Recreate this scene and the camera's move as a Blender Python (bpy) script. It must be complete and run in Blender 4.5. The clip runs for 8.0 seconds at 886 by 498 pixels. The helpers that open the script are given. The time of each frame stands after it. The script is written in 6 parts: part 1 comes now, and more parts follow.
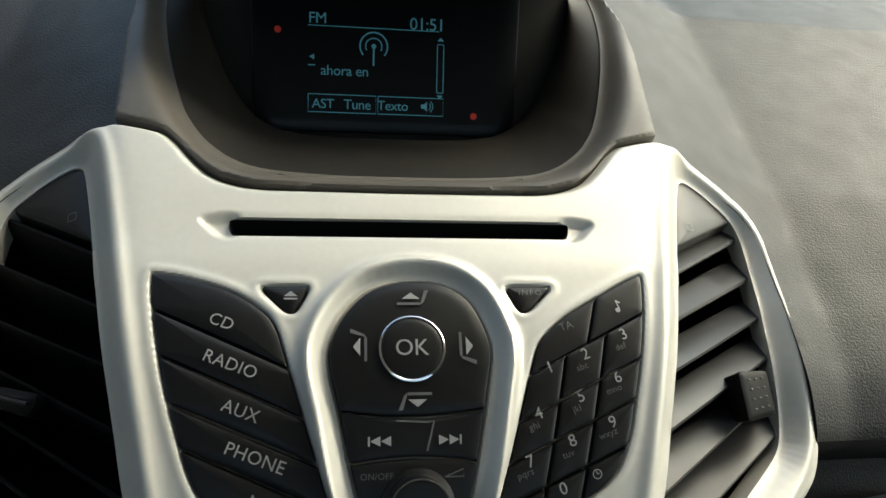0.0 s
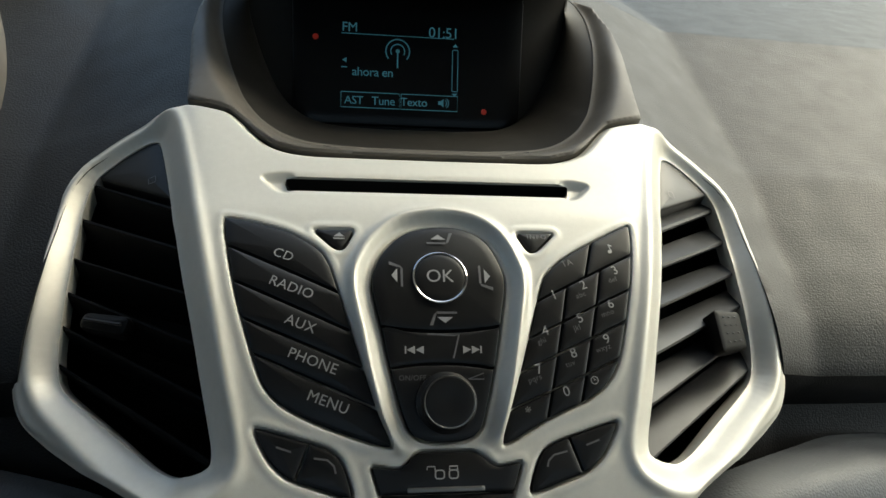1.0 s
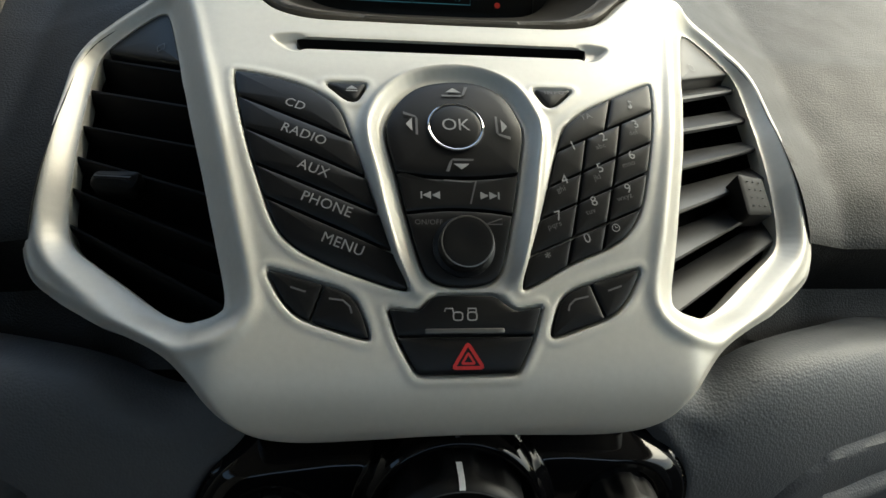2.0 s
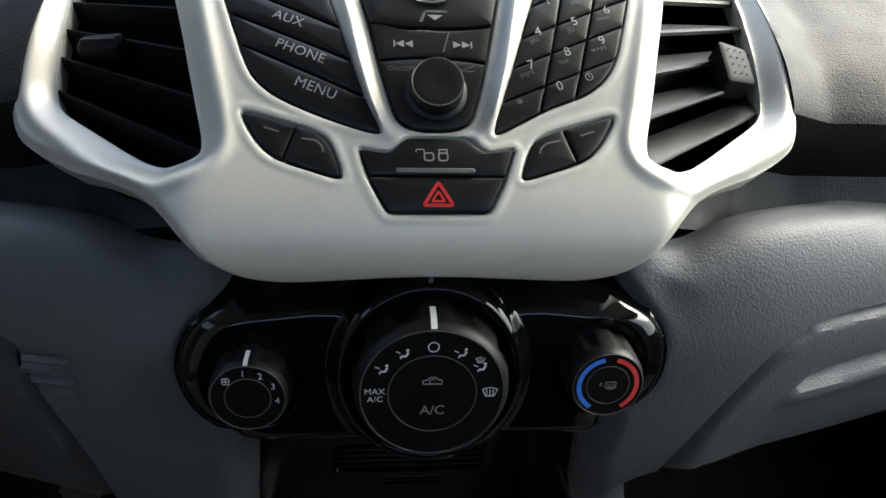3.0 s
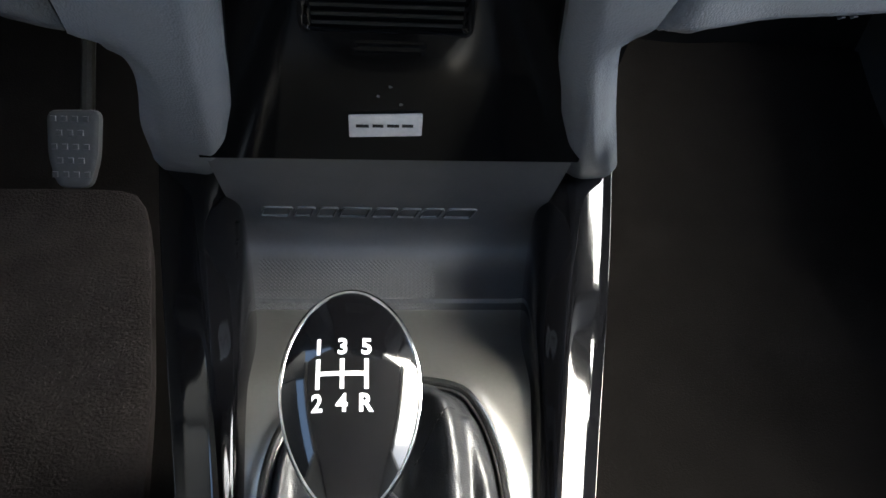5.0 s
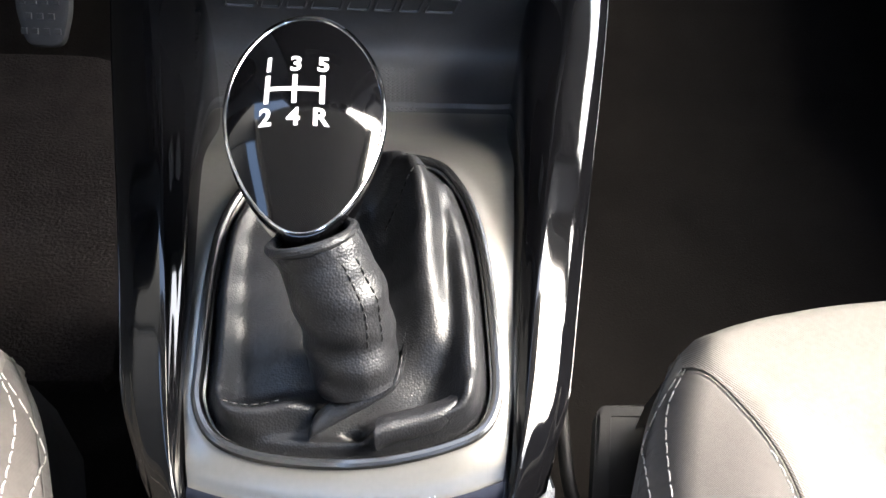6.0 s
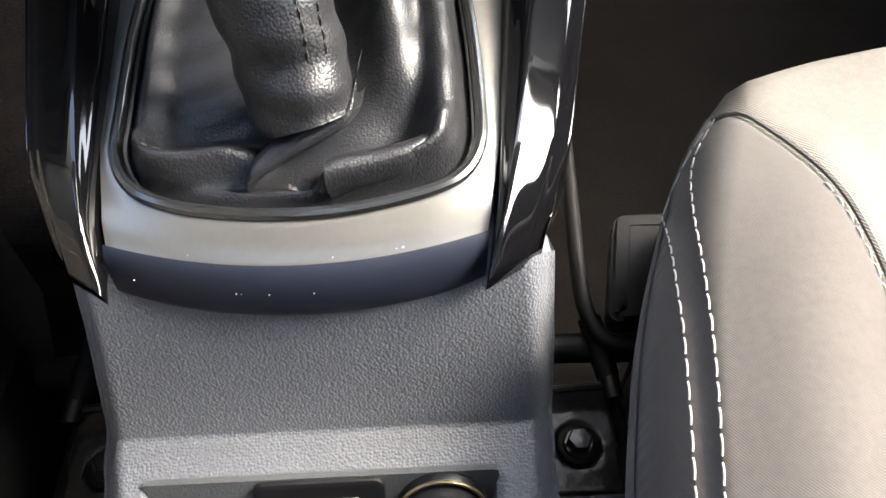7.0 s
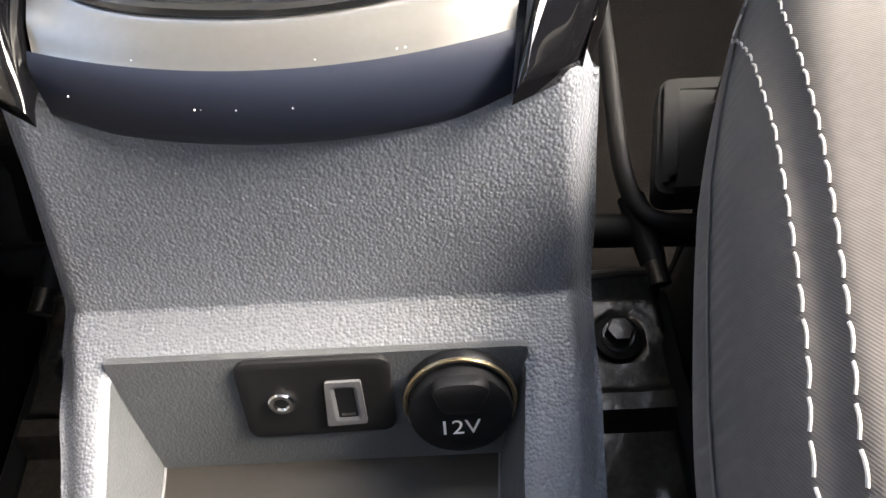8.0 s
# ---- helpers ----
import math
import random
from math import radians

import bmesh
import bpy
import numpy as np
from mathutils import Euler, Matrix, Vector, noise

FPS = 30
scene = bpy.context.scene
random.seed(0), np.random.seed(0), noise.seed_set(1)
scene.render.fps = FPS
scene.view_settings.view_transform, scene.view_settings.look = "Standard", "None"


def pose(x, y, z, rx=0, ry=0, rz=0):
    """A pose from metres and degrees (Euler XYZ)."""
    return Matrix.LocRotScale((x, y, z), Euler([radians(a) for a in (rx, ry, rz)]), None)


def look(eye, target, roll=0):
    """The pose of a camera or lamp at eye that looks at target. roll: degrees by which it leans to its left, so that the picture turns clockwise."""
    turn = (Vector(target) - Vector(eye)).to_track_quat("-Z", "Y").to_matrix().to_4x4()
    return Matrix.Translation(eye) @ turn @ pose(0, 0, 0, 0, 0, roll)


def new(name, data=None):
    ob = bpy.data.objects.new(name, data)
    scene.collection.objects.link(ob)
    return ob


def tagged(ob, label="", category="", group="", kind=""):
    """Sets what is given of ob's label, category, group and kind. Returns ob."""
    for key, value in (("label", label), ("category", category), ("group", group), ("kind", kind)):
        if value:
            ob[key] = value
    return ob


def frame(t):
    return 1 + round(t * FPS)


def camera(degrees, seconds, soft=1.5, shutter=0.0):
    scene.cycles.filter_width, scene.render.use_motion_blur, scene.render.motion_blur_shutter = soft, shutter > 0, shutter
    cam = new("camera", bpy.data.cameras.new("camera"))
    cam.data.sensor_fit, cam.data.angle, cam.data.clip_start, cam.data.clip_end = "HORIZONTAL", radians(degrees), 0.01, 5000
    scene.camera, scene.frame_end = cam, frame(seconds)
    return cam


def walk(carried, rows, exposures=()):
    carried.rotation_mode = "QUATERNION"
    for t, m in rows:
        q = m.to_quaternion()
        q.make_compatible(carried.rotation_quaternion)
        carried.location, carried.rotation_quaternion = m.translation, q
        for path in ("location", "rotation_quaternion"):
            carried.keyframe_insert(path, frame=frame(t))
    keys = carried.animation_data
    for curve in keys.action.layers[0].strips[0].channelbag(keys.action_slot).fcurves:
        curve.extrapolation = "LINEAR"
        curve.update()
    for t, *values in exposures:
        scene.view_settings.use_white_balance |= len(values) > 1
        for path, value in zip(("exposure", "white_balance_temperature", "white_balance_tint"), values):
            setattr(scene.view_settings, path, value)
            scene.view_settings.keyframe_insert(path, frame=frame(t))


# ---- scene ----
cam = camera(65.0, 8.0)
PATH = [
    (0, (-0.02107, -0.22038, 0.91490), (0.1184, 0.6422, 0.4285), 5.08),
    (0.5, (-0.03008, -0.25132, 0.92372), (0.1093, 0.6128, 0.4402), 5.82),
    (1, (-0.03586, -0.27826, 0.90473), (0.1029, 0.6126, 0.4722), 4.76),
    (1.5, (-0.03718, -0.28511, 0.87835), (0.0908, 0.6039, 0.4387), 4.02),
    (2.8, (-0.02393, -0.32026, 0.81582), (0.0815, 0.5669, 0.3666), 2.91),
    (3, (-0.01831, -0.32510, 0.80572), (0.0709, 0.5654, 0.3597), 2.50),
    (3.5, (-0.01711, -0.33782, 0.76942), (0.0784, 0.5523, 0.3239), 2.98),
    (4, (-0.01344, -0.34064, 0.74007), (0.0735, 0.5054, 0.2140), 3.53),
    (4.5, (-0.01477, -0.34341, 0.72621), (0.0838, 0.4307, 0.1009), 5.07),
    (5.8, (0.01816, -0.40785, 0.62471), (0.0698, 0.2752, -0.1038), 3.63),
    (6, (0.01495, -0.41129, 0.60409), (0.0923, 0.2650, -0.1285), 5.29),
    (6.5, (0.03049, -0.42408, 0.56281), (0.0839, 0.2155, -0.2041), 3.03),
    (7, (0.03860, -0.43409, 0.51645), (0.0715, 0.1751, -0.2759), 0.24),
    (7.5, (0.04197, -0.43673, 0.48287), (0.0514, 0.1420, -0.3326), -1.94),
    (8, (0.04050, -0.43504, 0.45792), (0.0384, 0.1187, -0.3748), -2.86),
]
EXPOSURE = [(0, 1.75, 6900, -4), (1.0, 1.55, 6900, -4), (1.7, 1.55, 6900, -4), (3.0, 2.4, 6400, 0), (3.5, 2.5, 6350, 2), (4.0, 3.9, 6050, 0), (4.5, 4.3, 6100, 0), (6.0, 4.5, 6350, 6), (6.5, 4.35, 6400, 6), (7.0, 4.35, 6450, 6), (8.0, 4.7, 6600, 7)]
walk(cam, [(t, look(eye, target, roll)) for t, eye, target, roll in PATH], EXPOSURE)

world = bpy.data.worlds.new("daylight")
scene.world = world
world.use_nodes = True
nt = world.node_tree
sky = nt.nodes.new("ShaderNodeTexSky")
sky.sky_type = "NISHITA"
sky.sun_disc = False
sky.air_density, sky.dust_density, sky.ozone_density = 1.0, 4.0, 0.6
sky.sun_elevation, sky.sun_rotation = radians(47.5), radians(78)
nt.links.new(sky.outputs[0], nt.nodes["Background"].inputs[0])
nt.nodes["Background"].inputs[1].default_value = 0.15
sun = new("sun", bpy.data.lights.new("sun", "SUN"))
sun.data.energy, sun.data.angle, sun.data.color = 1.2, radians(50), (1.0, 0.95, 0.88)
sun.matrix_world = look((0.85, 0.18, 0.95), (0, 0, 0))


# ---- materials ----
def material(name, colour, rough=0.5, metal=0.0, coat=0.0, grain=0.0, size=0.001, kind="noise", vary=0.12, spec=0.5, sheen=0.0, emit=0.0):
    """Principled material: two scales of colour variation, roughness wear and fine relief of the given size in metres."""
    m = bpy.data.materials.new(name)
    m.use_nodes = True
    t = m.node_tree
    b = t.nodes["Principled BSDF"]
    link = t.links.new
    co = t.nodes.new("ShaderNodeTexCoord").outputs["Object"]

    def noise_tex(scale, detail=3):
        n = t.nodes.new("ShaderNodeTexNoise")
        n.inputs["Scale"].default_value, n.inputs["Detail"].default_value = scale, detail
        link(co, n.inputs["Vector"])
        return n.outputs["Fac"]

    add = t.nodes.new("ShaderNodeMath")
    add.operation = "ADD"
    link(noise_tex(22.0), add.inputs[0])
    link(noise_tex(400.0, 2), add.inputs[1])
    ramp = t.nodes.new("ShaderNodeMapRange")
    ramp.inputs["From Min"].default_value, ramp.inputs["From Max"].default_value = 0.6, 1.4
    ramp.inputs["To Min"].default_value, ramp.inputs["To Max"].default_value = 1 - vary, 1 + vary
    link(add.outputs[0], ramp.inputs["Value"])
    mix = t.nodes.new("ShaderNodeVectorMath")
    mix.operation = "SCALE"
    mix.inputs[0].default_value = colour
    link(ramp.outputs[0], mix.inputs["Scale"])
    link(mix.outputs[0], b.inputs["Base Color"])
    wear = t.nodes.new("ShaderNodeMapRange")
    wear.inputs["To Min"].default_value, wear.inputs["To Max"].default_value = rough * 0.82, min(1.0, rough * 1.18)
    link(noise_tex(60.0), wear.inputs["Value"])
    link(wear.outputs[0], b.inputs["Roughness"])
    b.inputs["Metallic"].default_value = metal
    b.inputs["Coat Weight"].default_value = coat
    b.inputs["Coat Roughness"].default_value = 0.04
    b.inputs["Specular IOR Level"].default_value = spec
    b.inputs["Sheen Weight"].default_value = sheen
    if emit:
        b.inputs["Emission Color"].default_value = (*colour, 1)
        b.inputs["Emission Strength"].default_value = emit
    if grain:
        if kind == "leather":
            v = t.nodes.new("ShaderNodeTexVoronoi")
            v.feature = "SMOOTH_F1"
            v.inputs["Scale"].default_value = 1 / size
            v.inputs["Smoothness"].default_value = 0.22
            v.inputs["Randomness"].default_value = 0.8
            link(co, v.inputs["Vector"])
            relief = v.outputs["Distance"]
        elif kind == "weave":
            w = t.nodes.new("ShaderNodeTexWave")
            w.wave_type, w.bands_direction = "BANDS", "DIAGONAL"
            w.inputs["Scale"].default_value = 0.32 / size
            w.inputs["Distortion"].default_value = 0.6
            w.inputs["Detail"].default_value = 2
            w.inputs["Detail Scale"].default_value = 6
            link(co, w.inputs["Vector"])
            relief = w.outputs["Fac"]
        else:
            relief = noise_tex(1 / size, 4)
        bump = t.nodes.new("ShaderNodeBump")
        bump.inputs["Strength"].default_value = grain
        bump.invert = kind == "leather"
        bump.inputs["Distance"].default_value = size * 0.5
        link(relief, bump.inputs["Height"])
        link(bump.outputs[0], b.inputs["Normal"])
    return m


SILVER = material("silver_paint", (0.60, 0.582, 0.53), 0.43, 0.20, 0.1, 0.05, 0.0006, vary=0.04)
KEY = material("key_black", (0.005, 0.005, 0.0055), 0.38, grain=0.03, size=0.0008, spec=0.35)
FACEBLACK = material("dial_black", (0.0040, 0.0040, 0.0043), 0.5, grain=0.04, size=0.0008, spec=0.14)
KNOB = material("knob_rubber", (0.0075, 0.0075, 0.008), 0.46, grain=0.06, size=0.0008, spec=0.42)
GLOSS = material("gloss_black", (0.0025, 0.0025, 0.003), 0.06, vary=0.2, spec=0.36)
STACKBLACK = material("piano_black", (0.0022, 0.0022, 0.0024), 0.10, vary=0.2, spec=0.16)
RINGMETAL = material("dark_ring_metal", (0.10, 0.10, 0.10), 0.22, 0.9, vary=0.05)
# housing black; also stands in for shade on the left vent's slats
VENTBLACK_SHADE = material("vent_black_shade", (0.0028, 0.0028, 0.003), 0.6, grain=0.05, spec=0.08)
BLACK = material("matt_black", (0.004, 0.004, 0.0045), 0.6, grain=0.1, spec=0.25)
# paler copy of the slat plastic, for the vent that catches the light
SLAT_LIT = material("vent_slat_lit", (0.026, 0.026, 0.027), 0.42, grain=0.05, spec=0.45)
SOFT = material("soft_dash", (0.0096, 0.0096, 0.0098), 0.55, grain=0.40, size=0.0010, kind="leather", vary=0.15, spec=0.32)
HOOD = material("hood_plastic", (0.075, 0.067, 0.057), 0.55, grain=0.1, size=0.0007, vary=0.08)
GREY = material("grey_grain", (0.090, 0.096, 0.106), 0.54, grain=0.32, size=0.0012, kind="leather", vary=0.06, spec=0.40)
PEBBLE = material("pebble_grain", (0.094, 0.099, 0.111), 0.45, grain=0.62, size=0.00115, kind="leather", vary=0.06, spec=0.42)
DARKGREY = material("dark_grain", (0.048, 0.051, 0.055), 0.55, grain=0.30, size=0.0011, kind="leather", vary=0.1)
RUBBER = material("rubber_mat", (0.042, 0.042, 0.044), 0.48, grain=0.2, size=0.0006)
GUNMETAL = material("gunmetal", (0.235, 0.229, 0.217), 0.32, 0.85, grain=0.012, size=0.0004, vary=0.05)
SLATE = material("slate_satin", (0.0120, 0.0145, 0.024), 0.46, vary=0.06, spec=0.18)
CHROME = material("chrome", (0.62, 0.62, 0.63), 0.10, 1.0, vary=0.03)
BRASS = material("worn_brass", (0.30, 0.24, 0.15), 0.30, 0.9, grain=0.4, size=0.0012, vary=0.4)
STEEL = material("worn_steel", (0.060, 0.056, 0.050), 0.32, 0.85, grain=0.15, size=0.004, vary=0.3)
LEATHER = material("boot_leather", (0.0135, 0.0138, 0.0155), 0.37, grain=0.35, size=0.0010, spec=0.42, kind="leather", vary=0.2)
FABRIC = material("light_fabric", (0.117, 0.109, 0.100), 0.9, grain=0.35, size=0.0008, kind="weave", spec=0.2)
FABRIC_DARK = material("grey_fabric", (0.056, 0.0505, 0.0468), 0.85, grain=0.14, size=0.00052, kind="weave", spec=0.25, sheen=0.12)
THREAD = material("thread", (0.42, 0.40, 0.37), 0.8)
DARKTHREAD = material("dark_thread", (0.006, 0.006, 0.006), 0.7)
CARPET = material("carpet", (0.0065, 0.0057, 0.0053), 0.95, grain=0.4, size=0.002, vary=0.35, spec=0.03)
MAT = material("mat_carpet", (0.022, 0.0185, 0.018), 0.95, grain=1.0, size=0.003, vary=0.4, spec=0.05)
ICON = material("print_grey", (0.28, 0.28, 0.28), 0.5)
DULL = material("dull_grey", (0.075, 0.075, 0.08), 0.45)
PEDAL = material("pedal_rubber", (0.05, 0.05, 0.052), 0.6)
WHITE = material("print_white", (0.75, 0.75, 0.75), 0.5)
FAINT = material("print_faint", (0.10, 0.10, 0.105), 0.5)
RED = material("print_red", (0.45, 0.02, 0.02), 0.4)
WARM = material("print_warm", (0.75, 0.06, 0.06), 0.4)
BLUE = material("print_blue", (0.05, 0.22, 0.85), 0.4)
LCD = material("lcd_cyan", (0.10, 0.34, 0.44), 0.5, emit=0.023)
LED = material("indicator_red", (0.55, 0.03, 0.015), 0.4, emit=0.006)
SCREEN = material("screen_glass", (0.002, 0.0025, 0.003), 0.3, spec=0.2)
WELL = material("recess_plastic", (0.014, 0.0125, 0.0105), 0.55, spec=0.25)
BADGE = material("satin_badge", (0.72, 0.72, 0.74), 0.35, 0.6)
LINING = material("lining", (0.45, 0.43, 0.40), 0.9, grain=0.3, size=0.003)
CONCRETE = material("ground_grey", (0.32, 0.31, 0.29), 0.8, grain=0.3, size=0.05)


# ---- geometry helpers ----
def link_mesh(name, verts, faces, mat, smooth=35.0):
    me = bpy.data.meshes.new(name)
    me.from_pydata([tuple(map(float, v)) for v in verts], [], [tuple(map(int, f)) for f in faces])
    bm = bmesh.new()
    bm.from_mesh(me)
    bmesh.ops.remove_doubles(bm, verts=bm.verts, dist=1e-6)
    bmesh.ops.recalc_face_normals(bm, faces=bm.faces)
    bm.to_mesh(me)
    bm.free()
    me.materials.append(mat)
    if smooth:
        me.shade_smooth()
        me.set_sharp_from_angle(angle=radians(smooth))
    return me


def part(name, geo, mat, parent=None, label="", smooth=35.0):
    ob = new(name, link_mesh(name, *geo, mat, smooth))
    if parent:
        ob.parent = parent
    if label:
        ob["label"] = label
    return ob


def thing(name, label, category, group="", kind="", at=(0, 0, 0)):
    ob = new(name)
    ob.empty_display_size = 0.02
    return tagged(ob, label, category, group, kind)


def solo(name, geo, mat, label, category, group="", kind="", smooth=35.0):
    return tagged(part(name, geo, mat, None, "", smooth), label, category, group, kind)


def join(*geos):
    verts, faces = [], []
    for v, f in geos:
        n = len(verts)
        verts += [tuple(map(float, p)) for p in v]
        faces += [tuple(i + n for i in q) for q in f]
    return verts, faces


def curve(points, closed=False, steps=8):
    """Smooth curve through points of any dimension."""
    p = np.array(points, float)
    n = len(p)
    out = []
    for i in range(n if closed else n - 1):
        a, b, c, d = (p[(i + k) % n] if closed else (p[i + k] if 0 <= i + k < n else (2 * p[0] - p[1] if i + k < 0 else 2 * p[-1] - p[-2])) for k in (-1, 0, 1, 2))
        for s in np.linspace(0, 1, steps, endpoint=False):
            out.append(0.5 * (2 * b + (c - a) * s + (2 * a - 5 * b + 4 * c - d) * s**2 + (3 * b - a - 3 * c + d) * s**3))
    if not closed:
        out.append(p[-1])
    return np.array(out)


def rounded(points, r, steps=4):
    """A closed polygon with its corners rounded."""
    p = np.array(points, float)
    out = []
    for i in range(len(p)):
        a, b, c = p[i - 1], p[i], p[(i + 1) % len(p)]
        la, lc = np.linalg.norm(a - b), np.linalg.norm(c - b)
        s = b + (a - b) / la * min(r, la * 0.45)
        e = b + (c - b) / lc * min(r, lc * 0.45)
        for k in np.linspace(0, 1, steps):
            out.append((1 - k) ** 2 * s + 2 * k * (1 - k) * b + k * k * e)
    return np.array(out)


def area2(p):
    return float(np.sum(p[:, 0] * np.roll(p[:, 1], -1) - np.roll(p[:, 0], -1) * p[:, 1]))


def offset(poly, d):
    """Moves a closed 2D polygon's edge inwards by d (outwards where d is negative)."""
    p = np.array(poly, float)
    if area2(p) < 0:
        p = p[::-1]
    t = np.roll(p, -1, 0) - np.roll(p, 1, 0)
    t /= np.linalg.norm(t, axis=1)[:, None] + 1e-12
    return p + d * np.stack([-t[:, 1], t[:, 0]], 1)


def clip(poly, p, n):
    """The part of a polygon on the side of the line through p to which n points."""
    out, q = [], np.array(poly, float)
    d = (q - np.array(p)) @ np.array(n)
    for i in range(len(q)):
        j = (i + 1) % len(q)
        if d[i] >= 0:
            out.append(q[i])
        if (d[i] >= 0) != (d[j] >= 0):
            out.append(q[i] + (q[j] - q[i]) * d[i] / (d[i] - d[j]))
    return np.array(out)


def resample(poly, step):
    p = np.array(poly, float)
    q = np.vstack([p, p[:1]])
    s = np.r_[0, np.cumsum(np.linalg.norm(np.diff(q, axis=0), axis=1))]
    n = max(8, int(s[-1] / step))
    k = np.linspace(0, s[-1], n, endpoint=False)
    return np.stack([np.interp(k, s, q[:, i]) for i in range(p.shape[1])], 1)


def sdf(poly, u, v):
    """Distance of grid points from a closed polygon's edge, negative inside."""
    p = np.array(poly, float)
    best, inside = np.full(u.shape, 1e9), np.zeros(u.shape, bool)
    for a, b in zip(p, np.roll(p, -1, 0)):
        e = b - a
        k = np.clip(((u - a[0]) * e[0] + (v - a[1]) * e[1]) / (e @ e + 1e-15), 0, 1)
        best = np.minimum(best, (u - a[0] - k * e[0]) ** 2 + (v - a[1] - k * e[1]) ** 2)
        if a[1] != b[1]:
            inside ^= ((a[1] > v) != (b[1] > v)) & (u < (b[0] - a[0]) * (v - a[1]) / (b[1] - a[1]) + a[0])
    return np.where(inside, -1, 1) * np.sqrt(best)


def smoothstep(x, a, b):
    k = np.clip((x - a) / (b - a), 0, 1)
    return k * k * (3 - 2 * k)


def patch(fn, outline, holes, step, height=None, skirt=0.006):
    """A curved sheet fn(u, v, h) trimmed to an outline with holes, with its edge turned back."""
    o = np.array(outline)
    us = np.arange(o[:, 0].min() - step, o[:, 0].max() + 2 * step, step)
    vs = np.arange(o[:, 1].min() - step, o[:, 1].max() + 2 * step, step)
    u, v = np.meshgrid(us, vs, indexing="ij")
    d = sdf(o, u, v)
    for h in holes:
        d = np.maximum(d, -sdf(h, u, v))
    gu, gv = np.gradient(d, step)
    g = np.hypot(gu, gv) + 1e-9
    near = np.abs(d) < 0.72 * step
    u = np.where(near, u - d * gu / g**2, u)
    v = np.where(near, v - d * gv / g**2, v)
    ok = d < 0.72 * step
    h = height(u, v) if height else np.zeros(u.shape)
    pts = fn(u, v, h)
    n1, n2 = u.shape
    keep = ok[:-1, :-1] & ok[1:, :-1] & ok[1:, 1:] & ok[:-1, 1:]
    idx = np.arange(n1 * n2).reshape(n1, n2)
    quads = np.stack([idx[:-1, :-1], idx[1:, :-1], idx[1:, 1:], idx[:-1, 1:]], -1)[keep]
    verts = pts.reshape(-1, 3)
    edges = {}
    for q in quads:
        for a, b in zip(q, np.roll(q, -1)):
            k = (min(a, b), max(a, b))
            edges[k] = edges.get(k, 0) + 1
    faces = [tuple(q) for q in quads]
    if skirt:
        low = fn(u, v, h - skirt).reshape(-1, 3)
        rim = sorted({i for k, c in edges.items() if c == 1 for i in k})
        at = {i: len(verts) + n for n, i in enumerate(rim)}
        verts = np.vstack([verts, low[rim]])
        faces += [(a, b, at[b], at[a]) for (a, b), c in edges.items() if c == 1]
    used = sorted({i for f in faces for i in f})
    new_at = {i: n for n, i in enumerate(used)}
    return verts[used], [tuple(new_at[i] for i in f) for f in faces]


def solid(poly, fn, top, bottom, r=0.0008, crown=0.0, dish=None):
    """A cap with rounded upper edge over a closed 2D polygon, mapped by fn(u, v, h)."""
    p = np.array(poly, float)
    if area2(p) < 0:
        p = p[::-1]
    c = p.mean(0)
    q = offset(p, r)
    rings = [(p, bottom), (p, top - r), (offset(p, 0.3 * r), top - 0.3 * r), (q, top)]
    rings += [(c + (q - c) * k, top + crown * (1 - k * k)) for k in (0.85, 0.6, 0.3)]
    verts, faces, n = [], [], len(p)
    for ring, h in rings:
        verts += [tuple(x) for x in fn(ring[:, 0], ring[:, 1], np.full(n, h))]
    for k in range(len(rings) - 1):
        faces += [(k * n + i, k * n + (i + 1) % n, (k + 1) * n + (i + 1) % n, (k + 1) * n + i) for i in range(n)]
    verts.append(tuple(fn(c[:1], c[1:2], np.array([top + crown]))[0]))
    k = (len(rings) - 1) * n
    faces += [(k + i, k + (i + 1) % n, len(verts) - 1) for i in range(n)]
    return verts, faces


def loft(rows, closed=True, ends=(True, True)):
    """A skin over rows of equally many points."""
    verts, faces = [], []
    n = len(rows[0])
    for row in rows:
        verts += [tuple(map(float, p)) for p in row]
    m = n if closed else n - 1
    for k in range(len(rows) - 1):
        faces += [(k * n + i, k * n + (i + 1) % n, (k + 1) * n + (i + 1) % n, (k + 1) * n + i) for i in range(m)]
    for end, k in zip(ends, (0, len(rows) - 1)):
        if end and closed:
            verts.append(tuple(np.mean(np.array(rows[k], float), 0)))
            faces += [(k * n + i, k * n + (i + 1) % n, len(verts) - 1) for i in range(n)]
    return verts, faces


def tube(path, r, sides=8, closed=False, flat=1.0):
    """A round bar along a path of 3D points; r is a number or one per point."""
    p = np.array(path, float)
    n = len(p)
    rs = np.full(n, r) if np.isscalar(r) else np.array(r)
    t = np.roll(p, -1, 0) - np.roll(p, 1, 0) if closed else np.gradient(p, axis=0)
    t /= np.linalg.norm(t, axis=1)[:, None] + 1e-12
    a = np.cross(t[0], (0.31, 0.52, 0.79))
    rows = []
    for i in range(n):
        a = a - t[i] * (a @ t[i])
        a /= np.linalg.norm(a)
        b = np.cross(t[i], a)
        w = np.linspace(0, 2 * np.pi, sides, endpoint=False)
        rows.append(p[i] + rs[i] * (np.cos(w)[:, None] * a + flat * np.sin(w)[:, None] * b))
    if closed:
        v, f = loft(rows, True, (False, False))
        k = (n - 1) * sides
        f += [(k + i, k + (i + 1) % sides, (i + 1) % sides, i) for i in range(sides)]
        return v, f
    return loft(rows)


